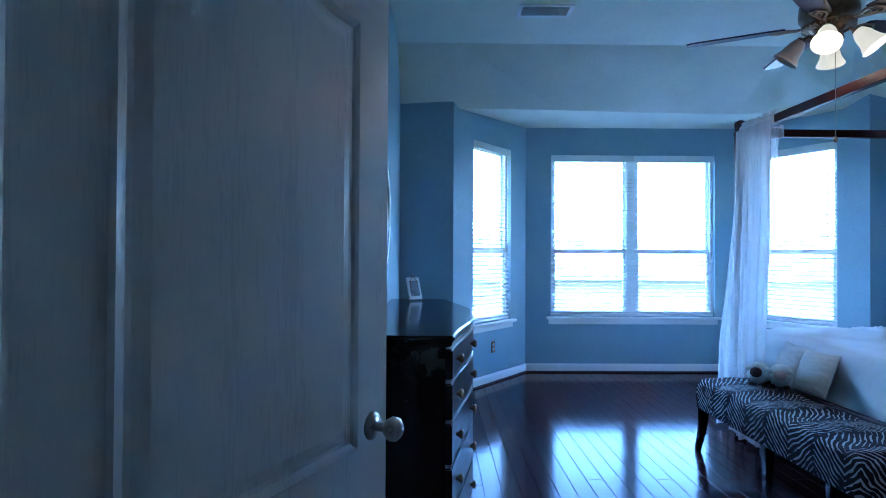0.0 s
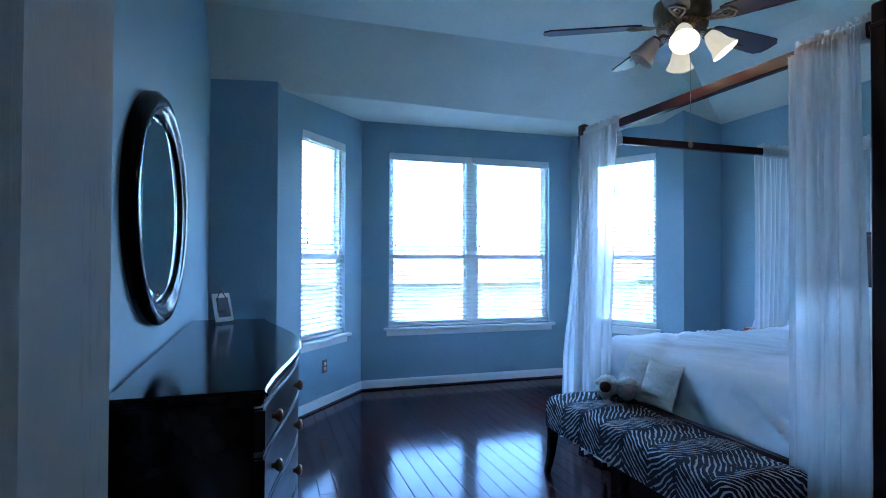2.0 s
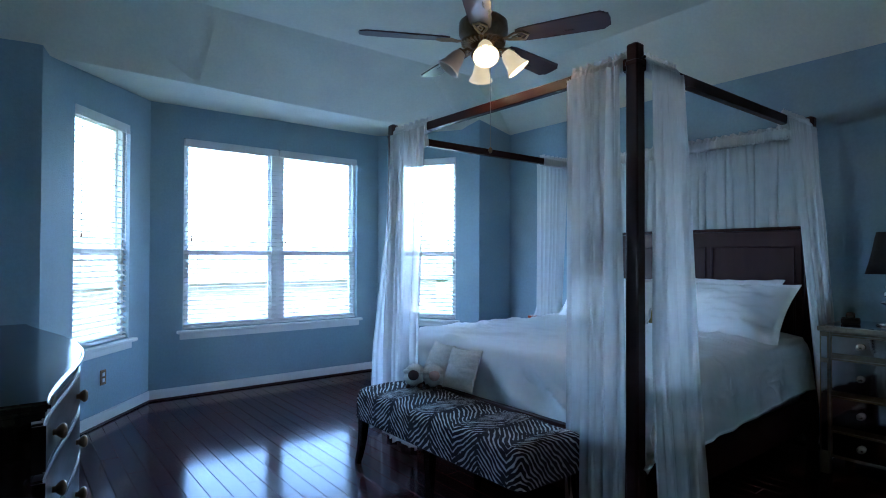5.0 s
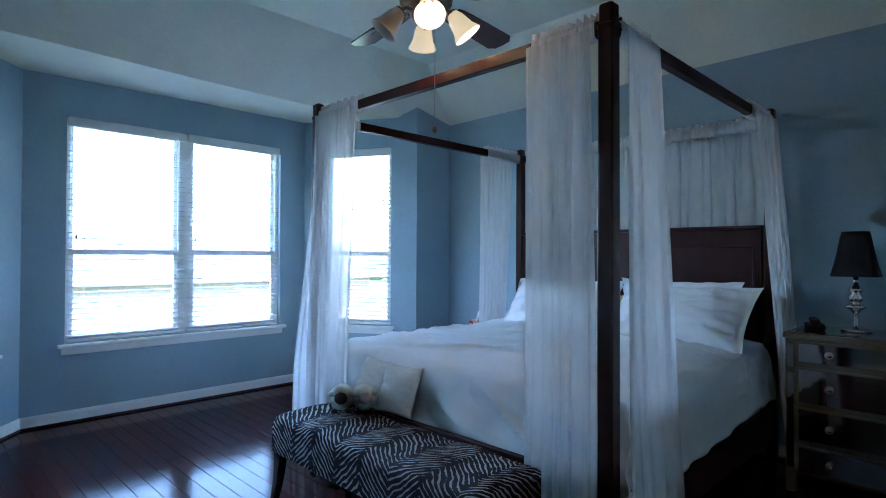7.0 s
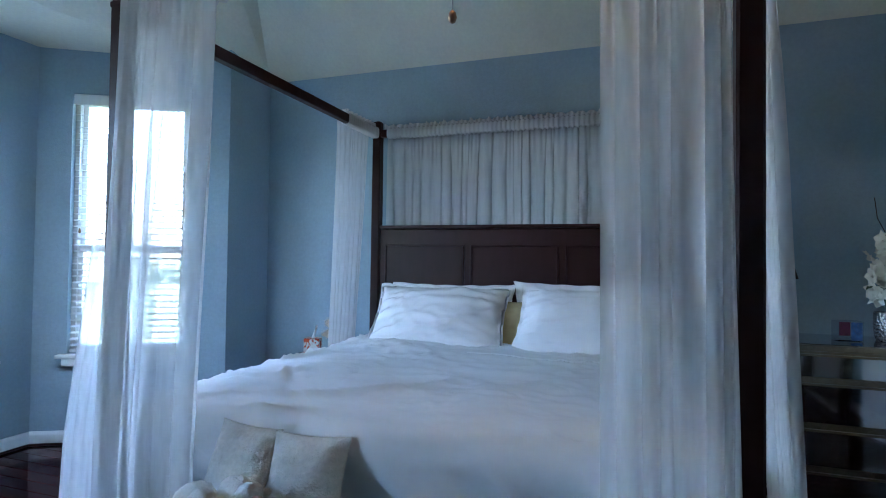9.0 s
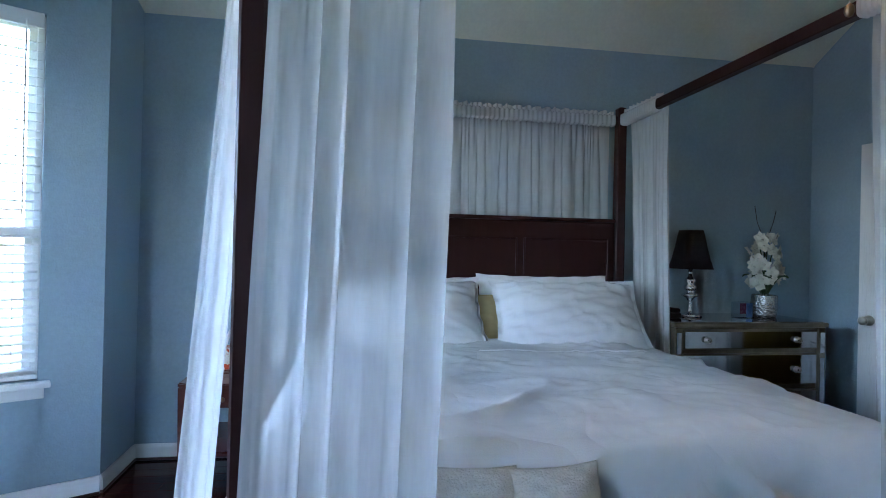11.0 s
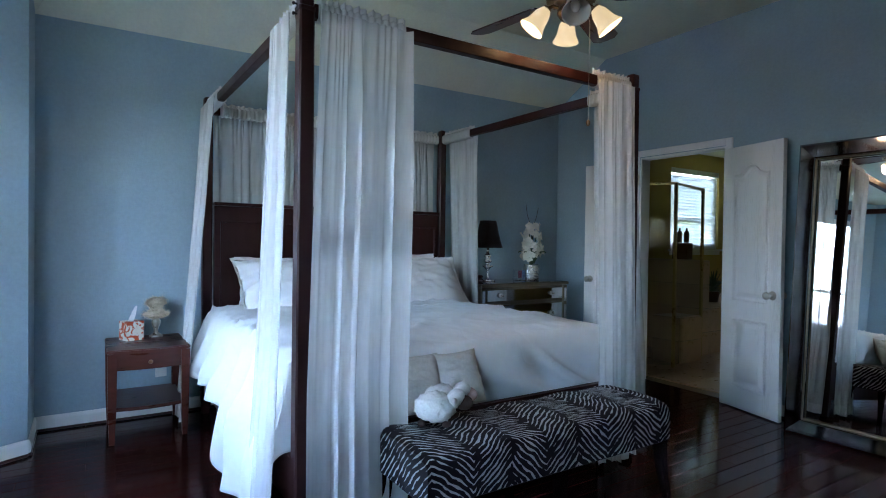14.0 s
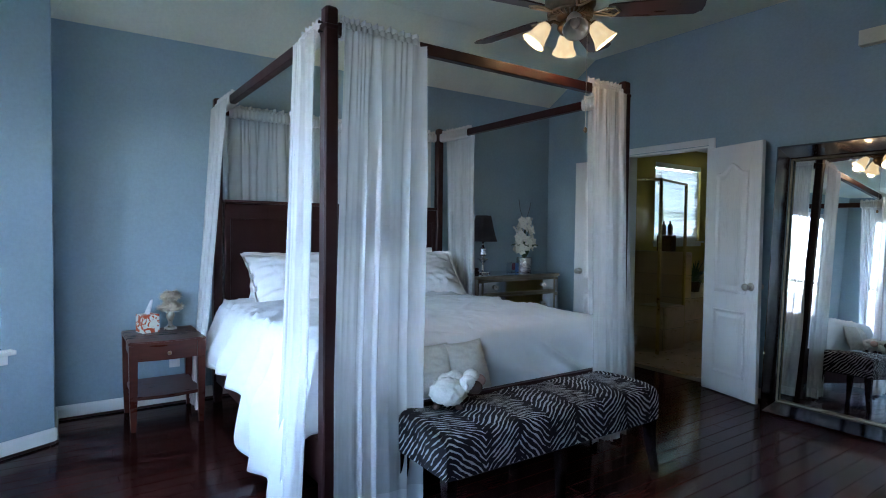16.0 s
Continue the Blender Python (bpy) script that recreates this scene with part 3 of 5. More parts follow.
def duvet_point(u, v):
    lx, hw = 1.895, 0.985
    foot = 0.40
    p = -foot + u * (lx + foot)
    hang_s, hang_n = 0.36 + 0.03 * math.sin(5 * u), 0.37 + 0.12 * (1 - u) + 0.25 / (1 + math.exp((u - 0.5) * 40)) + 0.02 * math.sin(17 * u) + 0.012 * math.sin(31 * u)
    full = 2 * hw + hang_s + hang_n
    q = -hw - hang_s + v * full
    ox = max(0, -p)
    oy = max(0, abs(q) - hw)
    sy = 1 if q > 0 else -1
    drop = max(ox, oy) if min(ox, oy) == 0 else (ox ** 3 + oy ** 3) ** (1 / 3)
    drop = min(drop, 0.41) if sy < 0 else drop
    r = 0.07
    d = max(0, drop - r * 0.6)
    x = FX + max(p, 0)
    y = (BY0 + BY1) / 2 + min(max(q, -hw), hw)
    flare_n = 0.05 + (0.16 * d if sy > 0 else 0.05 * d)
    foldy = math.sin(x * 21 + 2 * fold(1, x * 2, 0)) * 0.025 * min(1, d * 4) + 0.02 * fold(2, x * 9, d * 3) * min(1, d * 4)
    foldx = (math.sin(y * 13 + 3 * d + 2 * fold(3, y * 2, 1)) * 0.012 + 0.05 * fold(4, y * 3 + d * 5, d * 2) + 0.12 * ridge(11, y * 3.2 + d * 6, d * 2.5) + 0.026 * math.sin(19 * y + 16 * d + 2 * fold(12, y * 2, d * 3)) * min(1, max(0, 2.95 - y) * 2)) * min(1, d * 5)
    if oy > 0:
        k = min(1, oy / 0.08)
        y += sy * (k * 0.035 + flare_n * min(1, oy * 3) * (1 if sy > 0 else 0.5) + foldy * (1.5 if sy > 0 else 0.3))
    if ox > 0:
        k = min(1, ox / 0.08)
        x -= k * 0.03 * (0.4 if oy else 1) + 0.8 * foldx + (0.0 if not oy else -0.02)
        x = max(x, BX0 + 0.026) if d > 0.1 and not oy else x
    edge = min(p + 0.06 if p > 0 else 0, hw - abs(q) if oy == 0 else 0)
    z = TOPZ - d - 0.03 * min(1, drop / 0.07)
    if drop == 0:
        z += 0.012 * fold(5, x * 2.2, y * 2.2) + 0.01 * fold(6, x * 5, y * 3) + 0.042 * ridge(7, x * 4.5 + 2 * y, y * 2.2) + 0.022 * ridge(9, x * 9 - 3 * y, y * 5) + 0.012 * ridge(15, x * 14 + 4 * y, y * 6) + 0.025 * min(1, max(0, edge) * 4)
        z += 0.008 * math.exp(-((x - 3.25 - 0.2 * (y - 3)) / 0.05) ** 2) * (0.6 + fold(8, x * 3, y * 8))
    return (x, y, max(z, 0.06))


bm = sheet(duvet_point, 110, 150)
duvet = part("duvet", bm, LINEN, smooth=True)
tagged(duvet, "rumpled white cotton duvet draped over the bed", "duvet")
seam = []
for k in range(40):
    q = duvet_point(0.71 + 0.03 * k / 39, 0.17 + 0.36 * k / 39)
    seam.append((q[0], q[1], q[2] + 0.001))
part("stitched_seam", tube(seam, 0.0035, 5), LINEN, duvet, smooth=True)
mod = duvet.modifiers.new("thickness", "SOLIDIFY")
mod.thickness, mod.offset = 0.012, -1


def pillow(name, m, w, h, t, label, material=PCASE, flange=0.0, seed=0, group=""):
    """A stuffed pillow lying in its own x and y, with pinched corners, wrinkles and an optional flange."""
    bm = bmesh.new()
    n = 44

    def face(sgn):
        def fn(u, v):
            a, b = 2 * u - 1, 2 * v - 1
            fw = flange / (w / 2)
            fh = flange / (h / 2)
            ia, ib = min(1, abs(a) / (1 - fw)), min(1, abs(b) / (1 - fh))
            prof = ((1 - ia ** 2.4) * (1 - ib ** 2.4)) ** 0.68 if ia < 1 and ib < 1 else 0
            pinch = 1 - 0.07 * (1 - abs(b) ** 2) * abs(a) ** 2
            pinch2 = 1 - 0.07 * (1 - abs(a) ** 2) * abs(b) ** 2
            z = sgn * (t / 2) * prof
            wr = (0.016 if flange else 0.005) * noise.noise(Vector((a * 2.6 + seed, b * 5.5, sgn))) + (0.024 * ridge(seed + 3, a * 3.2 + 1.5 * b, b * 2.6 + sgn) + 0.016 * ridge(seed + 5, a * 5 - 3 * b, b * 4) if flange else 0)
            if flange:
                wr += 0.013 * ridge(seed + 7, a * 6.5 + 0.8 * b, b * 1.1 + seed)
            z += wr * min(1, prof * 3)
            if prof == 0 and flange:
                z += 0.012 * math.sin(a * 17 + seed) * math.sin(b * 15 + seed * 2)
            if abs(a) > 0.999 or abs(b) > 0.999:
                z = 0.012 * math.sin(a * 17 + seed) * math.sin(b * 15 + seed * 2) if flange else 0
            return (a * w / 2 * pinch, b * h / 2 * pinch2, z)
        return fn

    sheet(face(1), n, n, bm)
    sheet(face(-1), n, n, bm)
    bmesh.ops.remove_doubles(bm, verts=bm.verts, dist=0.0008)
    bmesh.ops.recalc_face_normals(bm, faces=bm.faces)
    ob = part(name, bm, material, smooth=True)
    ob.matrix_world = m
    return tagged(ob, label, "pillow", group)


# sleeping pillows lean on the headboard: local x runs along y, local y up the lean
def lean(x, y, z, tilt, turn=0):
    return pose(x, y, z, 90 - tilt, 0, -90 + turn)


pillow("pillow", lean(4.04, 3.52, 0.925, 40, 3), 0.9, 0.52, 0.23, "white flanged cotton pillow leaning on the headboard", flange=0.025, seed=1, group="bed pillows")
pillow("pillow", lean(4.02, 2.57, 0.925, 40, -4), 0.94, 0.53, 0.25, "white wrinkled flanged cotton pillow leaning on another", flange=0.025, seed=5, group="bed pillows")
pillow("pillow", lean(4.22, 3.5, 0.93, 14, 2), 0.86, 0.42, 0.14, "white cotton pillow standing against the headboard", flange=0.04, seed=9, group="bed pillows")
pillow("pillow", lean(4.22, 2.66, 0.945, 13, -2), 0.86, 0.43, 0.14, "white cotton pillow standing against the headboard", flange=0.04, seed=12, group="bed pillows")
TAN = mat("tan_cotton", (0.5, 0.4, 0.2), 0.85, grain=0.08, scale=30, bump=0.2)
pillow("bolster_pillow", lean(4.13, 3.05, 0.89, 22, 0), 0.24, 0.32, 0.1, "tan pillow wedged between the white pillows", TAN, seed=20)

# ---- sheer canopy curtains ----


def curtain(start, along, out, wt, wb, label, shift_b=0.0, out_b=0.12, pleats=6, z_bot=0.03, seed=0, bunch=1.3):
    """A gathered panel hung from a rail: along the rail from start, out from it, wider at the foot."""
    a, o = Vector((*along, 0)), Vector((*out, 0))
    s = Vector((*start, 0))
    th = thing("sheer_curtain", pose(s.x, s.y, 0), label, "curtain", "sheer curtains of the canopy bed")

    def hang(u, v):
        z = RZ1 - 0.03 + (z_bot - RZ1 + 0.03) * v
        w = wt + (wb - wt) * v ** 0.8
        n = pleats
        ph = 2 * math.pi * (n * u + 1.25 * noise.noise(Vector((u * n * 0.42, v * 0.3, seed + 9))) + 0.12 * v * math.sin(5 * u + seed))
        k = min(1.6, max(0.06, 0.6 + 1.9 * noise.noise(Vector((u * n * 0.8, v * 0.45, seed + 3)))))
        soft = min(1, 0.35 + v * 2.2)
        depth = 0.019 * k * soft
        fine = 0.0025 * noise.noise(Vector((u * n * 3.1, v * 0.8, seed + 21))) * min(1, v * 4)
        gather = 0.006 * (1 - min(1, v * 5)) * math.sin(ph * 2.3 + 1)
        lap = 0.21 * k * soft
        off = 0.05 + (out_b - 0.05) * v ** 1.1
        drift = 0.02 * v * noise.noise(Vector((u * 2, v * 1.2, seed + 4)))
        p = a * (shift_b * min(1, v * 1.4) + u ** bunch * w + lap * w / n * math.sin(ph + 1.1)) + o * (off + depth * math.sin(ph) + fine + gather + drift)
        zz = z + 0.03 * v * noise.noise(Vector((u * 3, seed, 0)))
        return (p.x, p.y, max(zz, 0.012))

    part("panel", sheet(hang, 24 * pleats, 44), SHEER, th, smooth=True)

    def head(u, v):
        ang = 2 * math.pi * v
        ph = 2 * math.pi * pleats * 2.3 * u
        r = 1 + 0.11 * math.sin(ph) + 0.06 * noise.noise(Vector((u * 30, v * 6, seed)))
        ca, sa = math.cos(ang), math.sin(ang)
        p = a * (u ** bunch * wt * 0.97) + o * (math.copysign(abs(ca) ** 0.5, ca) * 0.029 * r)
        return (p.x, p.y, (RZ0 + RZ1) / 2 + math.copysign(abs(sa) ** 0.5, sa) * 0.036 * r)

    part("rod_pocket", sheet(head, 16 * pleats, 14), HEMM, th, smooth=True)

    def ruffle(u, v):
        ph = 2 * math.pi * pleats * 2.3 * u
        p = a * (u ** bunch * wt) + o * (0.012 * math.sin(ph) + 0.004)
        return (p.x, p.y, RZ1 + 0.004 + v * (0.03 + 0.006 * math.sin(ph * 0.5 + seed) + 0.012 * noise.noise(Vector((u * pleats * 3, 0, seed)))))

    part("ruffle", sheet(ruffle, 14 * pleats, 3), HEMM, th, smooth=True)

    def hem(u, v):
        q = hang(u, 0.965 + 0.035 * v)
        return (q[0] + o.x * 0.003, q[1] + o.y * 0.003, q[2])

    part("hem", sheet(hem, 60, 2), HEMM, th, smooth=True)
    return th


N, S_, E_, W_ = (0, 1), (0, -1), (1, 0), (-1, 0)
curtain((BX0, BY0 + 0.045), N, W_, 0.3, 0.31, "white sheer curtain gathered on the foot rail", shift_b=-0.02, out_b=0.08, pleats=7, seed=1)
curtain((BX0 + 0.045, BY0), E_, S_, 0.29, 0.4, "white sheer curtain gathered on the side rail", shift_b=-0.07, out_b=0.15, pleats=7, seed=2)
curtain((BX0, BY1 - 0.045), S_, W_, 0.415, 0.435, "white sheer curtain gathered on the foot rail", shift_b=-0.05, out_b=0.085, pleats=6, seed=3)
curtain((BX0 + 0.045, BY1), E_, N, 0.27, 0.35, "white sheer curtain flaring out beside the duvet", shift_b=-0.13, out_b=0.16, pleats=6, seed=4)
curtain((BX1 - 0.05, BY1), W_, N, 0.45, 0.32, "white sheer curtain hanging beside the nightstand", shift_b=-0.02, out_b=0.2, pleats=8, z_bot=0.06, seed=5)
curtain((BX1 - 0.05, BY0), W_, S_, 0.44, 0.34, "white sheer curtain hanging beside the mirrored chest", shift_b=-0.03, out_b=0.19, pleats=8, z_bot=0.05, seed=6)
half = (BY1 - BY0 - 0.1) / 2
curtain((BX1, BY0 + 0.05), N, E_, half + 0.03, half + 0.03, "white sheer curtain gathered behind the headboard", out_b=0.055, pleats=13, z_bot=0.6, seed=7, bunch=1.0)
curtain((BX1, BY0 + 0.05 + half), N, E_, half, half, "white sheer curtain gathered behind the headboard", out_b=0.06, pleats=13, z_bot=0.6, seed=8, bunch=1.0)

# ---- zebra bench ----
ZEB = bpy.data.materials.new("zebra_velvet")
ZEB.use_nodes = True
nt = ZEB.node_tree
bs = nt.nodes["Principled BSDF"]
bs.inputs["Roughness"].default_value = 0.8
bs.inputs["Specular IOR Level"].default_value = 0.2


def mathn(op, a, b=None, c=None):
    n = nt.nodes.new("ShaderNodeMath")
    n.operation = op
    for i, q in enumerate((a, b, c)):
        if q is None:
            continue
        if isinstance(q, (int, float)):
            n.inputs[i].default_value = q
        else:
            nt.links.new(q, n.inputs[i])
    return n.outputs[0]


tc = nt.nodes.new("ShaderNodeTexCoord")
sep = nt.nodes.new("ShaderNodeSeparateXYZ")
nt.links.new(tc.outputs["Object"], sep.inputs[0])
n1 = nt.nodes.new("ShaderNodeTexNoise")
n1.inputs["Scale"].default_value, n1.inputs["Detail"].default_value = 5, 2
n2 = nt.nodes.new("ShaderNodeTexNoise")
n2.inputs["Scale"].default_value, n2.inputs["Detail"].default_value = 24, 2
nt.links.new(tc.outputs["Object"], n1.inputs["Vector"])
nt.links.new(tc.outputs["Object"], n2.inputs["Vector"])
band = mathn("PINGPONG", mathn("ADD", sep.outputs[1], 5.0), 0.19)
ridge_ = mathn("MULTIPLY", band, 1 / 0.19)
band = mathn("MULTIPLY", band, 0.85)
run = mathn("ADD", mathn("ADD", mathn("ADD", sep.outputs[0], mathn("MULTIPLY", sep.outputs[2], 0.9)), band), mathn("MULTIPLY", n1.outputs["Fac"], 0.11))
run = mathn("ADD", run, mathn("MULTIPLY", n2.outputs["Fac"], 0.016))
wave = mathn("SINE", mathn("MULTIPLY", run, 2 * math.pi / 0.029))
cut = nt.nodes.new("ShaderNodeMapRange")
cut.inputs["From Min"].default_value, cut.inputs["From Max"].default_value = 0.56, 0.76
cut.interpolation_type = "SMOOTHSTEP"
wide = mathn("MULTIPLY", mathn("SUBTRACT", mathn("SINE", mathn("MULTIPLY", ridge_, math.pi)), 0.6), 0.4)
blot = mathn("MULTIPLY", mathn("SUBTRACT", n2.outputs["Fac"], 0.5), 2.6)
nt.links.new(mathn("ADD", mathn("ADD", wave, wide), blot), cut.inputs["Value"])
mixc = nt.nodes.new("ShaderNodeMix")
mixc.data_type = "RGBA"
mixc.inputs[6].default_value = (0.007, 0.006, 0.008, 1)
mixc.inputs[7].default_value = (0.44, 0.43, 0.41, 1)
nt.links.new(cut.outputs[0], mixc.inputs[0])
nt.links.new(mixc.outputs[2], bs.inputs["Base Color"])

bench = thing("bench", pose(1.992, 3.068, 0), "zebra-print upholstered bench with dark wooden legs", "bench")
HX, HY = 0.222, 0.715


def bench_pt(u, v):
    """Wraps the seat from one lower edge over the top to the other."""
    y = (2 * v - 1)
    prof = [(-1.0, 0.285), (-1.0, 0.33), (-1.0, 0.40), (-0.985, 0.44), (-0.93, 0.462), (-0.7, 0.474), (0.0, 0.482), (0.7, 0.474), (0.93, 0.462), (0.985, 0.44), (1.0, 0.40), (1.0, 0.33), (1.0, 0.285)]
    f = u * (len(prof) - 1)
    i = min(int(f), len(prof) - 2)
    k = f - i
    x = prof[i][0] + (prof[i + 1][0] - prof[i][0]) * k
    z = prof[i][1] + (prof[i + 1][1] - prof[i][1]) * k
    e = max(0, (abs(y) - 0.94) / 0.06)
    z = 0.285 + (z - 0.285) * (1 - 0.12 * e * e)
    tuft = 0.006 * math.cos(y * math.pi * 4) * (1 if z > 0.45 else 0)
    return (x * HX * (1 - 0.015 * e * e), y * HY, z + tuft)


bm = sheet(bench_pt, 48, 60)
for vv in (0, 1):
    row = [v for v in bm.verts if abs(v.co.y - (2 * vv - 1) * HY) < 1e-6]
    row.sort(key=lambda v: math.atan2(v.co.z - 0.36, v.co.x))
    try:
        bm.faces.new(row)
    except ValueError:
        pass
part("seat", bm, ZEB, bench, "zebra-print velvet seat", smooth=True)
part("seat_base", box(-HX + 0.012, HX - 0.012, -HY + 0.012, HY - 0.012, 0.275, 0.30), BLACKF, bench)
for sx, sy in ((-1, -1), (-1, 1), (1, -1), (1, 1), (-1, 0), (1, 0)):
    bm = bmesh.new()
    rings = []
    for k in range(7):
        q = k / 6
        hw = 0.026 - 0.011 * q
        ox = sx * (HX - 0.035 + (0.03 * q ** 2)) if sy else sx * (HX - 0.05)
        oy = sy * (HY - 0.035 + 0.02 * q ** 2)
        z = 0.28 - 0.28 * q
        rings.append([bm.verts.new((ox + a * hw, oy + b * hw, z)) for a, b in ((-1, -1), (1, -1), (1, 1), (-1, 1))])
    for a, b in zip(rings, rings[1:]):
        for k in range(4):
            bm.faces.new((a[k], a[(k + 1) % 4], b[(k + 1) % 4], b[k]))
    bm.faces.new(rings[0])
    bm.faces.new(rings[-1][::-1])
    bmesh.ops.recalc_face_normals(bm, faces=bm.faces)
    part("leg", bm, BLACKW, bench)

pillow("throw_pillow", pose(2.25, 3.315, 0.607, 68, 0, -84), 0.265, 0.265, 0.1, "white textured square throw pillow on the bench", FUZZ, seed=31, group="throw pillows")
pillow("throw_pillow", pose(2.255, 3.565, 0.61, 66, 0, -98), 0.27, 0.27, 0.1, "white textured square throw pillow leaning on the bed", FUZZ, seed=37, group="throw pillows")

DARKFACE = mat("brown_plush", (0.05, 0.028, 0.02), 0.9, grain=0.2, scale=80, bump=0.6)
PINKFACE = mat("pink_plush", (0.6, 0.4, 0.36), 0.9, grain=0.1, scale=80, bump=0.6)


def sheep(m, face, label, seed):
    """A stuffed toy: woolly body, head with ears, four feet, in one mesh."""
    bm = bmesh.new()

    def blob(c, r, rough, idx, sub=3):
        res = bmesh.ops.create_icosphere(bm, subdivisions=sub, radius=1)
        vs = res["verts"]
        for v in vs:
            k = 1 + rough * noise.noise(v.co * 4.5 + Vector((seed, 0, 0))) + rough * 0.6 * noise.noise(v.co * 10)
            v.co = Vector((c[0] + v.co.x * r[0] * k, c[1] + v.co.y * r[1] * k, c[2] + v.co.z * r[2] * k))
        for f in {f for v in vs for f in v.link_faces}:
            f.material_index = idx
            f.smooth = True

    blob((0, 0, 0.1), (0.115, 0.085, 0.085), 0.16, 0, 4)
    blob((-0.12, 0, 0.155), (0.055, 0.055, 0.05), 0.14, 0)
    blob((-0.163, 0, 0.13), (0.05, 0.044, 0.042), 0.03, 1)
    for s in (-1, 1):
        blob((-0.115, s * 0.06, 0.15), (0.016, 0.03, 0.02), 0.08, 0, 2)
        blob((-0.07, s * 0.05, 0.018), (0.028, 0.022, 0.018), 0.03, 2, 2)
        blob((0.07, s * 0.05, 0.018), (0.026, 0.022, 0.018), 0.03, 2, 2)
    ob = part("plush_sheep", bm, FUZZ)
    ob.data.materials.append(face)
    ob.data.materials.append(DARKFACE)
    ob.matrix_world = m
    return tagged(ob, label, "toy", "plush sheep on the bench")


sheep(pose(2.07, 3.57, 0.478, 0, 0, 52) @ Matrix.Scale(0.76, 4), DARKFACE, "white fleece toy sheep with a dark brown face", 3)
sheep(pose(2.15, 3.485, 0.478, 0, 0, 58) @ Matrix.Scale(0.76, 4), PINKFACE, "white fleece toy sheep with a pink face", 8)

# ---- bow-front dresser with oval mirror ----
DY0, DY1, DH = 2.24, 4.07, 0.97


def bow(t):
    return 0.095 + 0.14 * (0.5 - 0.5 * math.cos(2 * math.pi * min(max(t, 0), 1))) ** 0.75


def bow_outline(y0, y1, back, off, n=36):
    pts = [(back, y1), (back, y0)]
    for k in range(n + 1):
        y = y0 + (y1 - y0) * k / n
        pts.append((bow((y - DY0) / (DY1 - DY0)) + off, y))
    return pts


dresser = thing("dresser", pose(0, 0, 0), "glossy espresso bow-front dresser with round knobs", "dresser")
part("body", prism(bow_outline(DY0 + 0.02, DY1 - 0.02, WX + 0.012, -0.025), 0.06, 0.925), BLACKW, dresser)
part("plinth", prism(bow_outline(DY0 + 0.03, DY1 - 0.03, WX + 0.02, -0.05), 0.0, 0.06), BLACKW, dresser)
bm = prism(bow_outline(DY0, DY1, WX + 0.008, 0.012), 0.945, DH)
bmesh.ops.bevel(bm, geom=[e for e in bm.edges if abs(e.verts[0].co.z - e.verts[1].co.z) < 1e-5], offset=0.008, segments=3, affect="EDGES")
part("top", bm, BLACKW, dresser)
bm = prism(bow_outline(DY0 + 0.008, DY1 - 0.008, WX + 0.01, 0.0), 0.925, 0.945)
bmesh.ops.bevel(bm, geom=[e for e in bm.edges if abs(e.verts[0].co.z - e.verts[1].co.z) < 1e-5], offset=0.006, segments=2, affect="EDGES")
part("cornice", bm, BLACKW, dresser)
rows = ((0.79, 0.91), (0.63, 0.775), (0.455, 0.615), (0.26, 0.44), (0.08, 0.245))
for y0, y1 in ((DY0 + 0.045, 3.14), (3.17, DY1 - 0.045)):
    for z0, z1 in rows:
        n = 22
        pts = []
        for k in range(n + 1):
            y = y0 + (y1 - y0) * k / n
            pts.append((bow((y - DY0) / (DY1 - DY0)) + 0.002, y))
        for k in range(n, -1, -1):
            y = y0 + (y1 - y0) * k / n
            pts.append((bow((y - DY0) / (DY1 - DY0)) - 0.06, y))
        bm = prism(pts, z0, z1)
        bmesh.ops.bevel(bm, geom=[e for e in bm.edges if abs(e.verts[0].co.z - e.verts[1].co.z) < 1e-5], offset=0.006, segments=2, affect="EDGES")
        dw = part("drawer", bm, DRAWERW, dresser)
        for f in (0.16, 0.62) if y0 < 3.1 else (0.38, 0.84):
            y = y0 + (y1 - y0) * f
            k = part("knob", lathe([(0.009, 0.0), (0.008, 0.012), (0.012, 0.016), (0.019, 0.024), (0.02, 0.03), (0.015, 0.036), (0.003, 0.038)], 18), BRONZE, dw, "round dark bronze knob", smooth=True)
            k.matrix_local = pose(bow((y - DY0) / (DY1 - DY0)) - 0.004, y, (z0 + z1) / 2, 0, 90)

om = thing("oval_mirror", pose(WX, 3.005, 1.5), "oval wall mirror in a dark moulded frame", "mirror")


def oval_ring(u, v):
    prof = [(1.0, 0.002), (1.0, 0.03), (0.97, 0.046), (0.93, 0.05), (0.885, 0.042), (0.87, 0.034), (0.855, 0.036), (0.835, 0.03), (0.82, 0.014)]
    i = min(int(v * (len(prof) - 1) + 1e-6), len(prof) - 1)
    k, d = prof[i]
    a = 2 * math.pi * u
    return (d, (0.56 - (1 - k) * 0.5) * math.cos(a), (0.43 - (1 - k) * 0.5) * math.sin(a))


FRAMEB = mat("ebony_lacquer", (0.008, 0.007, 0.009), 0.16, grain=0.2, scale=20, spec=0.1)
part("frame", sheet(oval_ring, 72, 8), FRAMEB, om, smooth=True)
bm = bmesh.new()
rings = []
for k, d in ((0.825, 0.015), (0.78, 0.021)):
    rings.append([bm.verts.new((d, (0.56 - (1 - k) * 0.5) * math.cos(2 * math.pi * q / 72), (0.43 - (1 - k) * 0.5) * math.sin(2 * math.pi * q / 72))) for q in range(72)])
for q in range(72):
    bm.faces.new((rings[0][q], rings[0][(q + 1) % 72], rings[1][(q + 1) % 72], rings[1][q]))
bm.faces.new(rings[1])
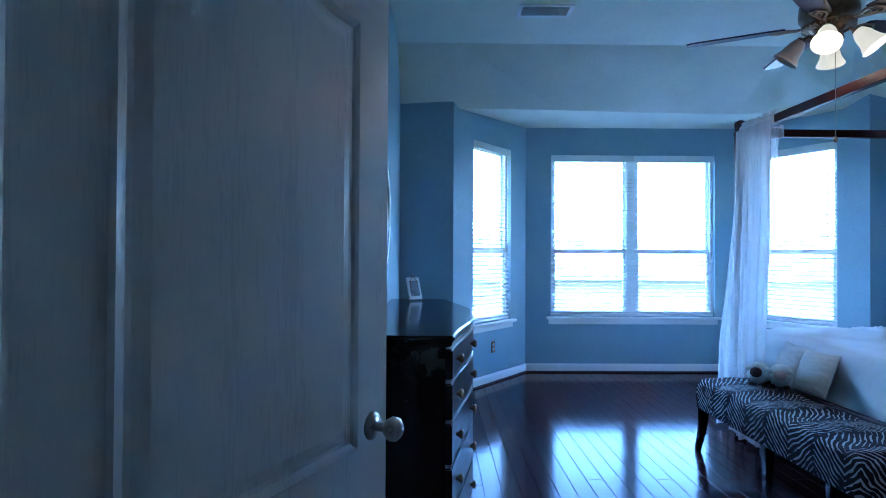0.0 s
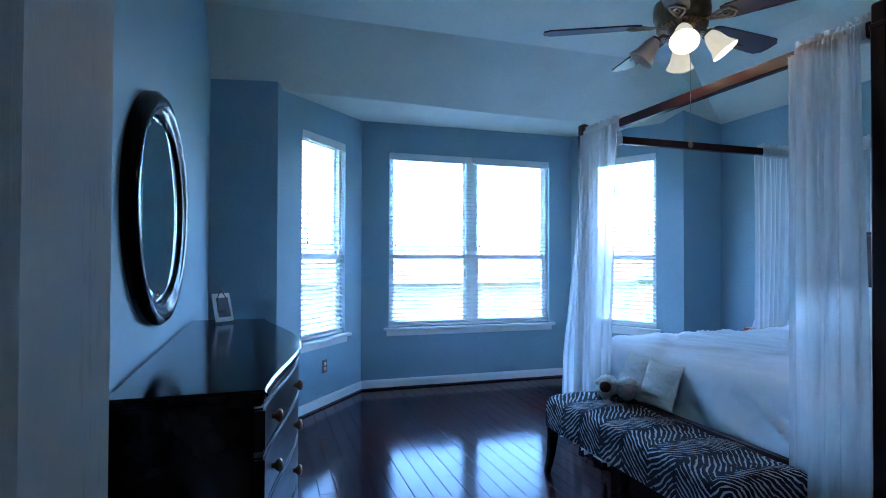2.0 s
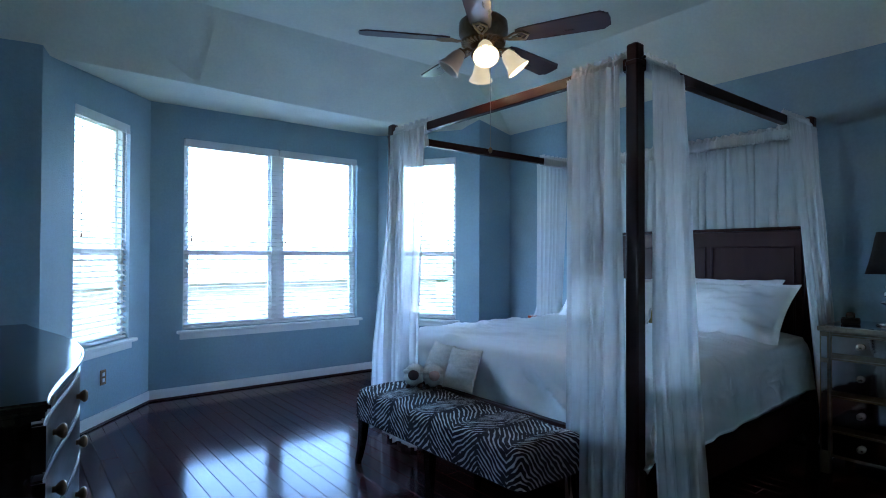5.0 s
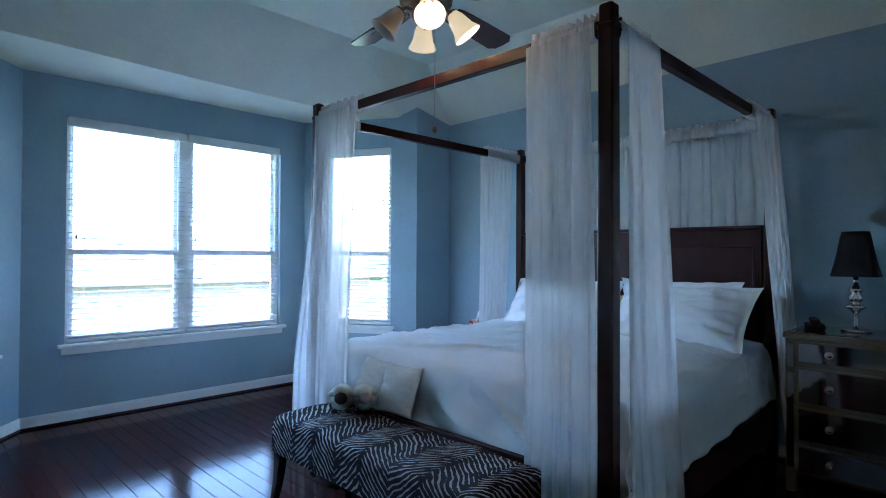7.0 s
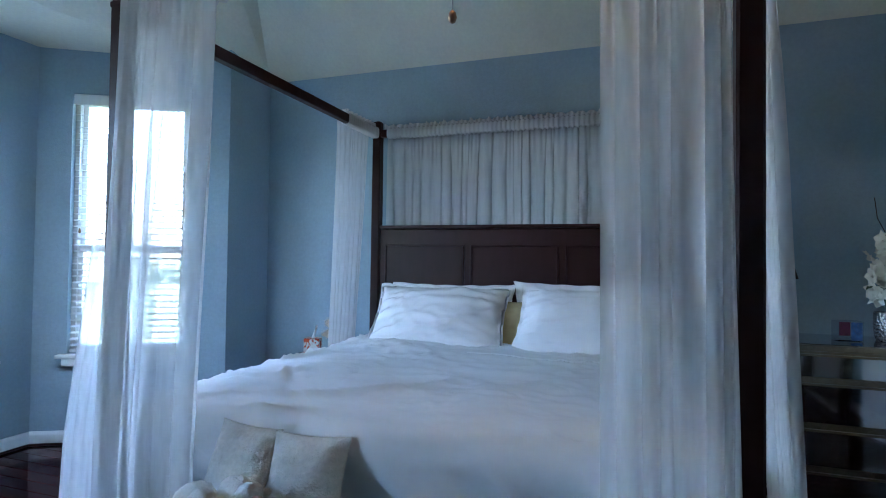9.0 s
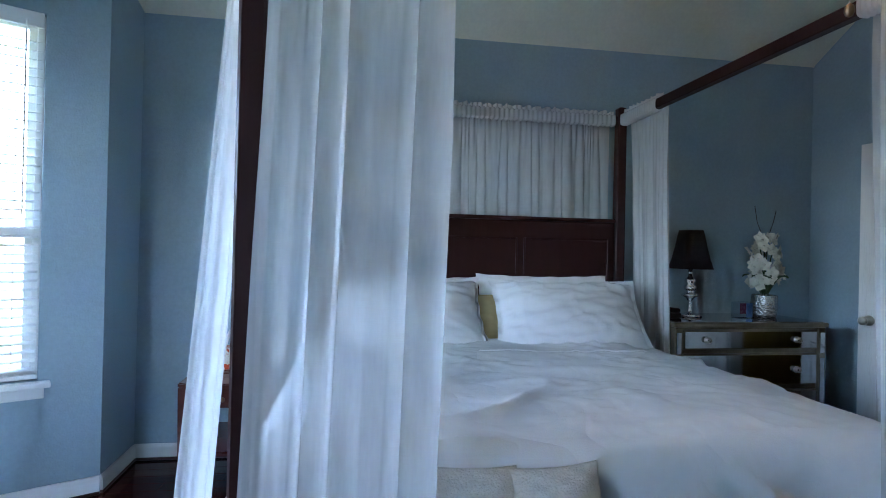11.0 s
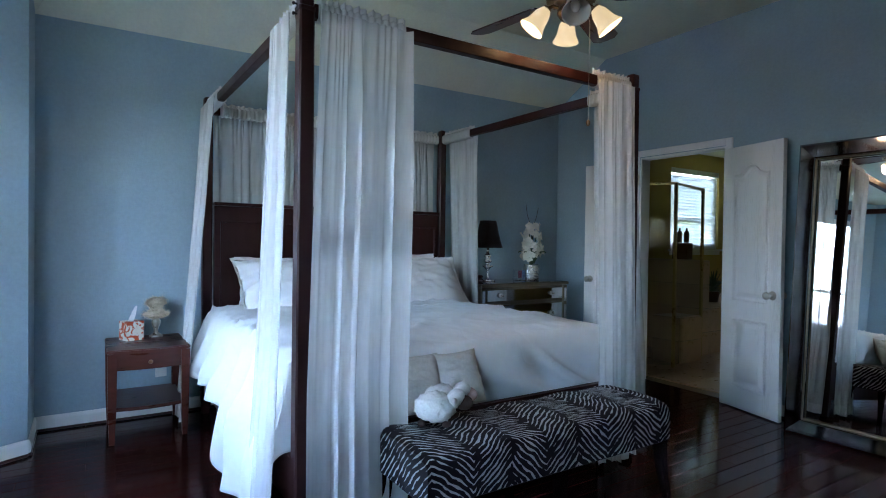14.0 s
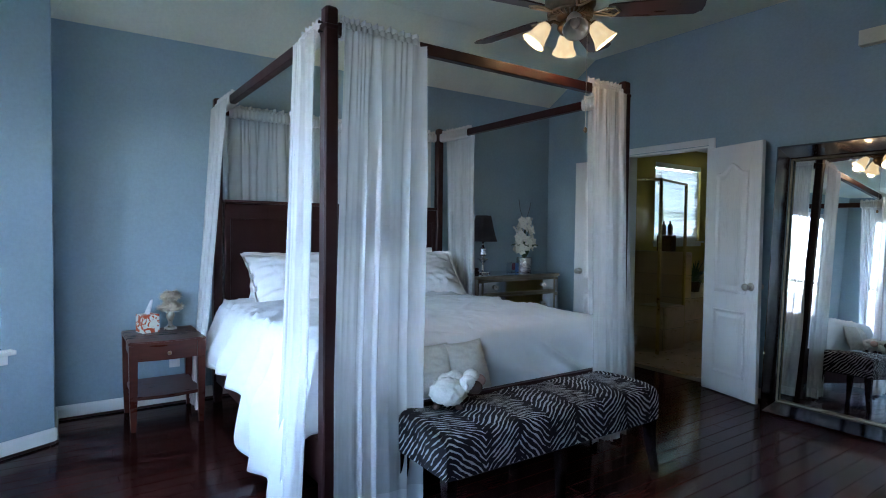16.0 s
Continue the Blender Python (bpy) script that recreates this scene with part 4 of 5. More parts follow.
bmesh.ops.recalc_face_normals(bm, faces=bm.faces)
part("mirror_glass", bm, MIRROR, om, "bevelled silver mirror glass")

PHOTO = mat("grey_photo_print", (0.2, 0.22, 0.24), 0.3, grain=0.6, scale=40)
ph = thing("photo_easel", pose(-0.1, 3.86, DH, 0, 0, 42), "small white-framed photo on a tabletop easel", "photo frame")
bm = box(-0.055, 0.055, -0.006, 0.006, 0.012, 0.165, bevel=0.003)
bm.transform(Matrix.Rotation(radians(-16), 4, "X"))
part("frame", bm, TRIM, ph)
bm = box(-0.036, 0.036, -0.0085, -0.0062, 0.035, 0.14)
bm.transform(Matrix.Rotation(radians(-16), 4, "X"))
part("picture", bm, PHOTO, ph)
bm = tube([(-0.045, -0.03, 0.004), (-0.045, 0.0, 0.006), (-0.03, 0.03, 0.13), (0, 0.042, 0.18), (0.03, 0.03, 0.13), (0.045, 0.0, 0.006), (0.045, -0.03, 0.004)], 0.003, 6)
tube([(0, 0.042, 0.17), (0, 0.09, 0.003)], 0.003, 6, bm)
part("easel", bm, BRONZE, ph)

# ---- mirrored chest by the bed ----
GILT = mat("antique_silver_gilt", (0.2, 0.17, 0.115), 0.4, 0.6, grain=0.3, scale=60, bump=0.15)
DMIR = mat("antiqued_mirror", (0.45, 0.46, 0.47), 0.06, 1.0, grain=0.12, scale=14)
CX0, CX1, CY0, CY1, CH = 3.944, 4.44, 0.885, 1.925, 0.895
chest = thing("mirrored_chest", pose((CX0 + CX1) / 2, (CY0 + CY1) / 2, 0), "mirrored chest of drawers with gilt wooden edges", "chest")
hx, hy = (CX1 - CX0) / 2, (CY1 - CY0) / 2
part("body", box(-hx + 0.02, hx - 0.005, -hy + 0.02, hy - 0.02, 0.1, CH - 0.035), GILT, chest)
part("top", box(-hx - 0.012, hx, -hy - 0.012, hy + 0.012, CH - 0.034, CH - 0.004, bevel=0.006), GILT, chest)
part("top_glass", box(-hx + 0.012, hx - 0.012, -hy + 0.012, hy - 0.012, CH - 0.0035, CH), DMIR, chest)
for sx in (-1, 1):
    for sy in (-1, 1):
        part("leg", box(sx * hx - (0.05 if sx > 0 else -0.0), sx * hx + (0.05 if sx < 0 else 0.0), sy * hy - (0.05 if sy > 0 else 0.0), sy * hy + (0.05 if sy < 0 else 0.0), 0.0, CH - 0.036, bevel=0.004), GILT, chest)
for sy in (-1, 1):
    for z0, z1 in ((0.7, 0.83), (0.14, 0.67)):
        part("mirror_inset", box(-hx - 0.003, -hx - 0.0005, sy * (hy - 0.025) - 0.016, sy * (hy - 0.025) + 0.016, z0, z1), DMIR, chest)
    part("side_mirror", box(-hx + 0.06, hx - 0.06, sy * (hy - 0.018) - 0.003, sy * (hy - 0.018) + 0.003, 0.16, CH - 0.07), DMIR, chest)
for z0, z1 in ((0.725, 0.845), (0.50, 0.70), (0.29, 0.475), (0.115, 0.265)):
    d = part("drawer", box(-hx + 0.004, -hx + 0.03, -hy + 0.057, hy - 0.057, z0, z1, bevel=0.003), GILT, chest)
    bm = box(-hx - 0.0005, -hx + 0.003, -hy + 0.066, hy - 0.066, z0 + 0.01, z1 - 0.01)
    part("mirror_face", bm, DMIR, d)
    for y in (-0.31, 0.31):
        k = part("knob", lathe([(0.02, 0.0), (0.021, 0.004), (0.008, 0.007), (0.008, 0.016), (0.016, 0.02), (0.019, 0.026), (0.014, 0.033), (0.003, 0.034)], 18), NICKEL, d, "round antique silver knob", smooth=True)
        k.matrix_local = pose(-hx - 0.0006, y, (z0 + z1) / 2, 0, -90)

lamp = thing("table_lamp", pose(4.235, 1.64, CH), "chrome table lamp with a black square shade", "lamp")
part("base", lathe([(0.075, 0.0), (0.075, 0.012), (0.06, 0.02), (0.02, 0.028), (0.012, 0.05), (0.012, 0.1)], 28), CHROME, lamp, smooth=True)
part("stem", lathe([(0.012, 0.1), (0.03, 0.125), (0.052, 0.135), (0.055, 0.145), (0.03, 0.155), (0.02, 0.165), (0.038, 0.18), (0.04, 0.2), (0.022, 0.215), (0.034, 0.23), (0.034, 0.245), (0.016, 0.262), (0.014, 0.29), (0.01, 0.34)], 28), CHROME, lamp, smooth=True)
bm = bmesh.new()
rings = []
for hw, z in ((0.115, 0.315), (0.098, 0.38), (0.082, 0.46), (0.07, 0.535), (0.062, 0.57)):
    ring = []
    for k in range(32):
        a = 2 * math.pi * k / 32
        c, s = math.cos(a), math.sin(a)
        m = (abs(c) ** 5 + abs(s) ** 5) ** (-1 / 5)
        ring.append(bm.verts.new((hw * c * m, hw * s * m, z)))
    rings.append(ring)
for a, b in zip(rings, rings[1:]):
    for k in range(32):
        bm.faces.new((a[k], a[(k + 1) % 32], b[(k + 1) % 32], b[k]))
shade = part("shade", bm, BLACKF, lamp, "black fabric shade", smooth=True)
md = shade.modifiers.new("thickness", "SOLIDIFY")
md.thickness = 0.003

PETAL = mat("white_petal", (0.66, 0.64, 0.56), 0.6, grain=0.06, scale=30)
LEAFM = mat("orchid_leaf", (0.03, 0.07, 0.025), 0.4, grain=0.3, scale=12)
HAMM = mat("hammered_silver", (0.55, 0.54, 0.52), 0.22, 1.0, grain=0.15, scale=30)
nt2 = HAMM.node_tree
vor = nt2.nodes.new("ShaderNodeTexVoronoi")
vor.inputs["Scale"].default_value = 75
tcx = nt2.nodes.new("ShaderNodeTexCoord")
bmp = nt2.nodes.new("ShaderNodeBump")
bmp.inputs["Strength"].default_value, bmp.inputs["Distance"].default_value = 0.9, 0.006
nt2.links.new(tcx.outputs["Object"], vor.inputs["Vector"])
nt2.links.new(vor.outputs["Distance"], bmp.inputs["Height"])
nt2.links.new(bmp.outputs[0], nt2.nodes["Principled BSDF"].inputs["Normal"])
orchid = thing("orchid", pose(4.23, 1.09, CH), "white orchid in a hammered silver pot", "plant")
part("pot", lathe([(0.068, 0.0), (0.076, 0.02), (0.082, 0.08), (0.08, 0.145), (0.074, 0.15), (0.07, 0.14)], 36), HAMM, orchid, "hammered silver pot", smooth=True)
rnd = random.Random(5)
for k in range(9):
    a = k * 2.4 + rnd.uniform(-0.3, 0.3)
    L = rnd.uniform(0.13, 0.19)

    def leaf(u, v, a=a, L=L):
        w = 0.03 * math.sin(math.pi * min(1, u * 0.95 + 0.05)) * (2 * v - 1)
        r = 0.02 + L * u * 0.75
        z = 0.145 + 0.13 * math.sin(u * 2.0) + 0.012 * abs(2 * v - 1)
        return (r * math.cos(a) - w * math.sin(a), r * math.sin(a) + w * math.cos(a), z)

    part("leaf", sheet(leaf, 8, 4), LEAFM, orchid, smooth=True)
for k, (a, lean_) in enumerate(((0.4, 0.05), (2.2, 0.05), (3.9, 0.07), (5.2, 0.04))):
    pts = [(lean_ * math.cos(a) * q ** 1.5, lean_ * math.sin(a) * q ** 1.5, 0.14 + 0.42 * q) for q in [i / 8 for i in range(9)]]
    part("stem", tube(pts, 0.0035, 6), LEAFM, orchid)
for tx, ty, tz in ((0.02, 0.07, 0.75), (-0.02, -0.06, 0.72)):
    part("twig", tube([(0, 0, 0.4), (tx * 0.3, ty * 0.3, 0.55), (tx * 0.2, ty * 0.9, 0.64), (tx, ty, tz)], 0.0022, 5), DARKW, orchid)


def flower_mesh():
    bm = bmesh.new()
    for k in range(5):
        a = 2 * math.pi * k / 5 + 0.3
        wide = 0.027 if k in (1, 4) else 0.017

        def petal(u, v, a=a, wide=wide):
            w = wide * math.sin(math.pi * (0.08 + 0.92 * u) ** 0.8) * (2 * v - 1)
            r = 0.043 * u
            return (r * math.cos(a) - w * math.sin(a), r * math.sin(a) + w * math.cos(a), 0.01 * u - 0.3 * w * w / 0.027 + 0.002 * k)

        sheet(petal, 5, 4, bm)
    lathe([(0.007, 0.0), (0.009, 0.008), (0.004, 0.016)], 6, bm)
    me = bpy.data.meshes.new("flower")
    bm.to_mesh(me)
    bm.free()
    me.materials.append(PETAL)
    for p in me.polygons:
        p.use_smooth = True
    return me


fm = flower_mesh()
for k in range(50):
    z = rnd.uniform(0.22, 0.54)
    rad = (0.1 if z < 0.4 else 0.1 - 0.38 * (z - 0.4)) * rnd.uniform(0.5, 1.05)
    a = rnd.uniform(0, 2 * math.pi)
    p = Vector((rad * math.cos(a), rad * math.sin(a), z))
    d = Vector((math.cos(a), math.sin(a), rnd.uniform(-0.5, 0.4)))
    f = new("flower", fm)
    f.parent = orchid
    s = rnd.uniform(0.85, 1.15)
    f.matrix_local = Matrix.Translation(p) @ d.to_track_quat("Z", "Y").to_matrix().to_4x4() @ Matrix.Rotation(rnd.uniform(0, 6), 4, "Z") @ Matrix.Scale(s, 4)

ACR = glass("clear_acrylic", (0.9, 0.92, 0.95))
BLUEP = mat("blue_print", (0.08, 0.2, 0.5), 0.4, grain=0.7, scale=30)
REDP = mat("red_blue_print", (0.22, 0.05, 0.12), 0.4, grain=0.7, scale=30)
cube = thing("photo_block", pose(4.16, 1.31, CH, 0, 0, 12), "clear acrylic photo block with blue pictures", "photo block")
part("block", box(-0.035, 0.035, -0.06, 0.06, 0.0, 0.105, bevel=0.003), ACR, cube)
part("picture", box(-0.031, -0.029, -0.055, -0.002, 0.006, 0.099), BLUEP, cube)
part("picture", box(-0.031, -0.029, 0.002, 0.055, 0.03, 0.099), REDP, cube)
phone = thing("telephone", pose(4.18, 1.83, CH, 0, 0, 15), "black cordless telephone lying in its base", "telephone")
part("base", box(-0.07, 0.07, -0.05, 0.05, 0.0, 0.035, bevel=0.012), BLACKF, phone)
part("handset", box(-0.085, 0.085, -0.024, 0.024, 0.036, 0.066, bevel=0.012), BLACKF, phone)

# ---- nightstand ----
NX0, NX1, NY0, NY1, NH = 3.93, 4.43, 4.275, 4.715, 0.58
ns = thing("nightstand", pose((NX0 + NX1) / 2, (NY0 + NY1) / 2, 0), "mahogany nightstand with a bowed drawer and low shelf", "nightstand")
hx, hy = (NX1 - NX0) / 2, (NY1 - NY0) / 2


def nsout(off, n=16):
    pts = [(hx, hy + off), (-hx, hy + off)]
    for k in range(1, n):
        q = k / n
        pts.append((-hx - off - 0.03 * math.sin(math.pi * q), hy + off - 2 * (hy + off) * q))
    return pts + [(-hx, -hy - off), (hx, -hy - off)]


bm = prism(nsout(0.01), NH - 0.025, NH)
bmesh.ops.bevel(bm, geom=[e for e in bm.edges if abs(e.verts[0].co.z - e.verts[1].co.z) < 1e-5], offset=0.006, segments=2, affect="EDGES")
part("tabletop", bm, REDW, ns)
part("apron", prism(nsout(-0.015), NH - 0.13, NH - 0.026), REDW, ns)
k = part("knob", lathe([(0.008, 0), (0.007, 0.01), (0.013, 0.018), (0.01, 0.026), (0.002, 0.028)], 14), BRONZE, ns, "small bronze knob", smooth=True)
k.matrix_local = pose(-hx - 0.028, 0, NH - 0.08, 0, -90)
part("shelf", prism(nsout(-0.02), 0.2, 0.222), REDW, ns)
for sx in (-1, 1):
    for sy in (-1, 1):
        bm = bmesh.new()
        rings = []
        for hw, z in ((0.014, 0.0), (0.022, 0.2), (0.026, NH - 0.026)):
            rings.append([bm.verts.new((sx * (hx - 0.022) + a * hw, sy * (hy - 0.018) + b * hw, z)) for a, b in ((-1, -1), (1, -1), (1, 1), (-1, 1))])
        for a, b in zip(rings, rings[1:]):
            for q in range(4):
                bm.faces.new((a[q], a[(q + 1) % 4], b[(q + 1) % 4], b[q]))
        bm.faces.new(rings[0][::-1])
        bm.faces.new(rings[-1])
        part("leg", bm, REDW, ns)

TISB = bpy.data.materials.new("floral_card")
TISB.use_nodes = True
q = TISB.node_tree
vn = q.nodes.new("ShaderNodeTexNoise")
vn.inputs["Scale"].default_value, vn.inputs["Detail"].default_value, vn.inputs["Distortion"].default_value = 15, 2, 2
tq = q.nodes.new("ShaderNodeTexCoord")
ramp = q.nodes.new("ShaderNodeValToRGB")
ramp.color_ramp.interpolation = "CONSTANT"
ramp.color_ramp.elements[0].color = (0.75, 0.72, 0.66, 1)
ramp.color_ramp.elements[1].position, ramp.color_ramp.elements[1].color = 0.485, (0.55, 0.08, 0.02, 1)
q.links.new(tq.outputs["Object"], vn.inputs["Vector"])
q.links.new(vn.outputs["Fac"], ramp.inputs[0])
q.links.new(ramp.outputs[0], q.nodes["Principled BSDF"].inputs["Base Color"])
tis = thing("tissue_box", pose(4.29, 4.575, NH, 0, 0, 20), "white tissue box with orange flowers", "tissue box")
part("box", box(-0.055, 0.055, -0.055, 0.055, 0, 0.125, bevel=0.002), TISB, tis)


def tissue(u, v):
    a = 2 * u - 1
    return (0.03 * a * (1 - 0.6 * v) + 0.01 * math.sin(7 * u + 3 * v), 0.012 * math.sin(9 * u) * (1 - 0.5 * v) - 0.03 * v, 0.122 + 0.1 * v - 0.02 * a * a * v)


tp = part("tissue", sheet(tissue, 14, 10), LINEN, tis, "white paper tissue pulled up", smooth=True)
FUR = mat("cream_feather", (0.7, 0.6, 0.47), 0.9, grain=0.15, scale=40, bump=0.4)
sl = thing("feather_lamp", pose(4.335, 4.425, NH), "small pewter lamp with a cream feather shade", "lamp")
part("base", lathe([(0.042, 0.0), (0.042, 0.01), (0.03, 0.018), (0.016, 0.03), (0.013, 0.05), (0.026, 0.085), (0.03, 0.105), (0.018, 0.13), (0.01, 0.14), (0.009, 0.17)], 24), NICKEL, sl, "pewter lamp base", smooth=True)


def plume(t):
    """Radius of the two-tiered feather shade at the height t from 0 to 1."""
    return 0.075 * math.exp(-((t - 0.18) / 0.2) ** 2) + 0.055 * math.exp(-((t - 0.75) / 0.26) ** 2) + 0.006


def blobby(u, v):
    a = 2 * math.pi * u
    r = plume(v) * (1 + 0.15 * noise.noise(Vector((3 * math.cos(a), 3 * math.sin(a), 5 * v))))
    return (r * math.cos(a), r * math.sin(a), 0.13 + 0.14 * v)


part("shade", sheet(blobby, 32, 16), FUR, sl, "two-tiered cream feather shade", smooth=True)
bm = bmesh.new()
for k in range(2600):
    a, t = rnd.uniform(0, 2 * math.pi), rnd.random()
    r = plume(t)
    p = Vector((r * math.cos(a), r * math.sin(a), 0.13 + 0.14 * t))
    d = Vector((math.cos(a + rnd.uniform(-0.5, 0.5)), math.sin(a), rnd.uniform(-0.7, 0.9))).normalized() * rnd.uniform(0.012, 0.036)
    s = Vector((-math.sin(a), math.cos(a), 0)) * 0.0022
    bm.faces.new([bm.verts.new(p - s), bm.verts.new(p + s), bm.verts.new(p + d)])
part("feather_fringe", bm, FUR, sl)

# ---- ceiling fan with lights ----
fan = thing("ceiling_fan", pose(2.01, 2.86, 0), "bronze five-blade ceiling fan with four glass shades", "ceiling fan")
FZ = 2.447
GILTI = mat("antique_brass", (0.45, 0.34, 0.22), 0.32, 1.0, grain=0.2, scale=50)
part("canopy", lathe([(0.02, HIGH - 0.07), (0.05, HIGH - 0.06), (0.07, HIGH - 0.02), (0.072, HIGH)], 28), BRONZE, fan, smooth=True)
part("downrod", tube([(0, 0, FZ + 0.12), (0, 0, HIGH - 0.05)], 0.013, 12), BRONZE, fan)
part("motor", lathe([(0.03, 0.14), (0.1, 0.135), (0.128, 0.11), (0.132, 0.07), (0.13, 0.045), (0.115, 0.02), (0.12, 0.012), (0.118, 0.0), (0.07, -0.012), (0.06, -0.03)], 40, at=(0, 0, FZ)), BRONZE, fan, smooth=True)
for k in range(30):
    a = 2 * math.pi * k / 30
    vent = part("vent_fin", box(0.07, 0.117, -0.003, 0.003, FZ - 0.012, FZ - 0.002), GILTI, fan)
    vent.matrix_local = pose(0, 0, 0, 0, 0, math.degrees(a))
part("light_hub", lathe([(0.045, -0.03), (0.062, -0.045), (0.066, -0.07), (0.05, -0.095), (0.02, -0.11), (0.008, -0.125)], 28, at=(0, 0, FZ)), BRONZE, fan, smooth=True)
BLADEM = mat("walnut_blade", (0.05, 0.024, 0.02), 0.3, grain=0.35, scale=16, stretch=(0.4, 3, 3), coat=0.25)


def blade_mesh():
    prof = [(0.19, 0.045), (0.22, 0.055), (0.3, 0.06), (0.45, 0.066), (0.58, 0.07), (0.62, 0.071), (0.645, 0.05), (0.655, 0.046), (0.66, 0.0)]
    out = [(x, y) for x, y in prof] + [(x, -y) for x, y in prof[-2::-1]]
    bm = prism(out[::-1], -0.004, 0.004)
    me = bpy.data.meshes.new("blade")
    bm.to_mesh(me)
    bm.free()
    me.materials.append(BLADEM)
    return me


blm = blade_mesh()
for k in range(5):
    a = 7.9 + 72 * k
    b = new("blade", blm)
    b.parent = fan
    b.matrix_local = pose(0, 0, FZ + 0.012, 0, 0, a) @ pose(0, 0, 0, -12)
    bm = tube([(0.1, 0, -0.004), (0.14, 0.012, -0.01), (0.18, 0.03, -0.006), (0.225, 0.034, -0.008), (0.25, 0.0, -0.009), (0.225, -0.034, -0.008), (0.18, -0.03, -0.006), (0.14, -0.012, -0.01), (0.1, 0, -0.004)], 0.006, 8)
    tube([(0.16, 0, -0.008), (0.2, 0.014, -0.01), (0.225, 0, -0.011), (0.2, -0.014, -0.01), (0.16, 0, -0.008)], 0.004, 6, bm)
    part("blade_iron", bm, GILTI, b)
LITM = mat("lit_glass", (0.9, 0.8, 0.6), 0.4, emit=0.017, emitc=(1.0, 0.74, 0.38))
BULB = mat("lit_bulb", (1, 0.9, 0.7), 0.4, emit=0.07, emitc=(1.0, 0.8, 0.48))
OFFM = mat("frosted_glass", (0.72, 0.6, 0.5), 0.35, grain=0.05, scale=20)
for k in range(4):
    a = radians(-38.1 + 90 * k)
    part("light_arm", tube([(0.05 * math.cos(a), 0.05 * math.sin(a), FZ - 0.045), (0.085 * math.cos(a), 0.085 * math.sin(a), FZ - 0.03), (0.115 * math.cos(a), 0.115 * math.sin(a), FZ - 0.045)], 0.008, 8), BRONZE, fan)
    off = k == 2
    prof = [(0.018, 0.0), (0.026, -0.012), (0.036, -0.035), (0.041, -0.06), (0.046, -0.085), (0.058, -0.11), (0.064, -0.122)]
    bm = bmesh.new()
    rings = [[bm.verts.new((r * math.cos(2 * math.pi * q / 28), r * math.sin(2 * math.pi * q / 28), z)) for q in range(28)] for r, z in prof]
    for r0, r1 in zip(rings, rings[1:]):
        for q in range(28):
            bm.faces.new((r0[q], r0[(q + 1) % 28], r1[(q + 1) % 28], r1[q]))
    m = pose(0.115 * math.cos(a), 0.115 * math.sin(a), FZ - 0.045, 0, 0, math.degrees(a)) @ pose(0, 0, 0, 0, -38)
    sh = part("lamp_shade", bm, OFFM if off else LITM, fan, "unlit frosted glass shade" if off else "glowing frosted glass shade", smooth=True)
    sh.matrix_local = m
    md = sh.modifiers.new("thickness", "SOLIDIFY")
    md.thickness = 0.003
    cup = part("fitter", lathe([(0.022, 0.006), (0.024, -0.004), (0.022, -0.012)], 18), BRONZE, fan, smooth=True)
    cup.matrix_local = m
    part("bulb", lathe([(0.01, -0.02), (0.02, -0.045), (0.026, -0.065), (0.02, -0.085), (0.004, -0.094)], 16), OFFM if off else BULB, sh, smooth=True)
for k in (0, 1, 3):
    ld = bpy.data.lights.new("fan_bulb", "POINT")
    ld.energy, ld.color, ld.shadow_soft_size = 0.04, (1.0, 0.66, 0.34), 0.03
    lo = new("fan_bulb_light", ld)
    lo.matrix_world = pose(2.01, 2.86, 0) @ pose(0.115 * math.cos(radians(-38.1 + 90 * k)), 0.115 * math.sin(radians(-38.1 + 90 * k)), FZ - 0.045, 0, 0, -38.1 + 90 * k) @ pose(0, 0, 0, 0, -38) @ Matrix.Translation((0, 0, -0.14))
part("pull_chain", tube([(-0.035, -0.07, FZ - 0.05), (-0.035, -0.095, FZ - 0.1), (-0.035, -0.095, 1.87)], 0.0016, 5), NICKEL, fan)
part("chain_knob", lathe([(0.003, 0.018), (0.009, 0.012), (0.011, 0.0), (0.007, -0.01), (0.002, -0.013)], 12, at=(-0.035, -0.095, 1.853)), BRONZE, fan, smooth=True)

# ---- ceiling vent, outlets ----
vt = thing("ceiling_vent", pose(0.82, 4.12, HIGH), "white metal ceiling air vent with louvres", "vent")
bm = bmesh.new()
for b in ((-0.2, 0.2, -0.1, -0.075), (-0.2, 0.2, 0.075, 0.1), (-0.2, -0.17, -0.075, 0.075), (0.17, 0.2, -0.075, 0.075)):
    box(*b, -0.012, -0.001, bm=bm)
part("frame", bm, TRIM, vt)
# near-black sheet paints in the shade of the duct behind the louvres
part("backing", box(-0.17, 0.17, -0.075, 0.075, -0.003, -0.001), DUCT_SHADE, vt)
for k in range(9):
    s = part("slat", box(-0.17, 0.17, -0.008, 0.008, -0.001, 0.001), TRIM, vt)
    s.matrix_local = pose(0, -0.066 + k * 0.0165, -0.008, 35)


def outlet(m, plate=BRONZE, label="dark metal outlet plate with two white sockets"):
    o = thing("wall_outlet", m, label, "outlet", "wall outlets")
    part("plate", box(-0.036, 0.036, 0.0008, 0.006, -0.058, 0.058, bevel=0.003), plate, o)
    for z in (-0.022, 0.022):
        part("socket", box(-0.015, 0.015, 0.006, 0.009, z - 0.014, z + 0.014, bevel=0.003), TRIM, o)


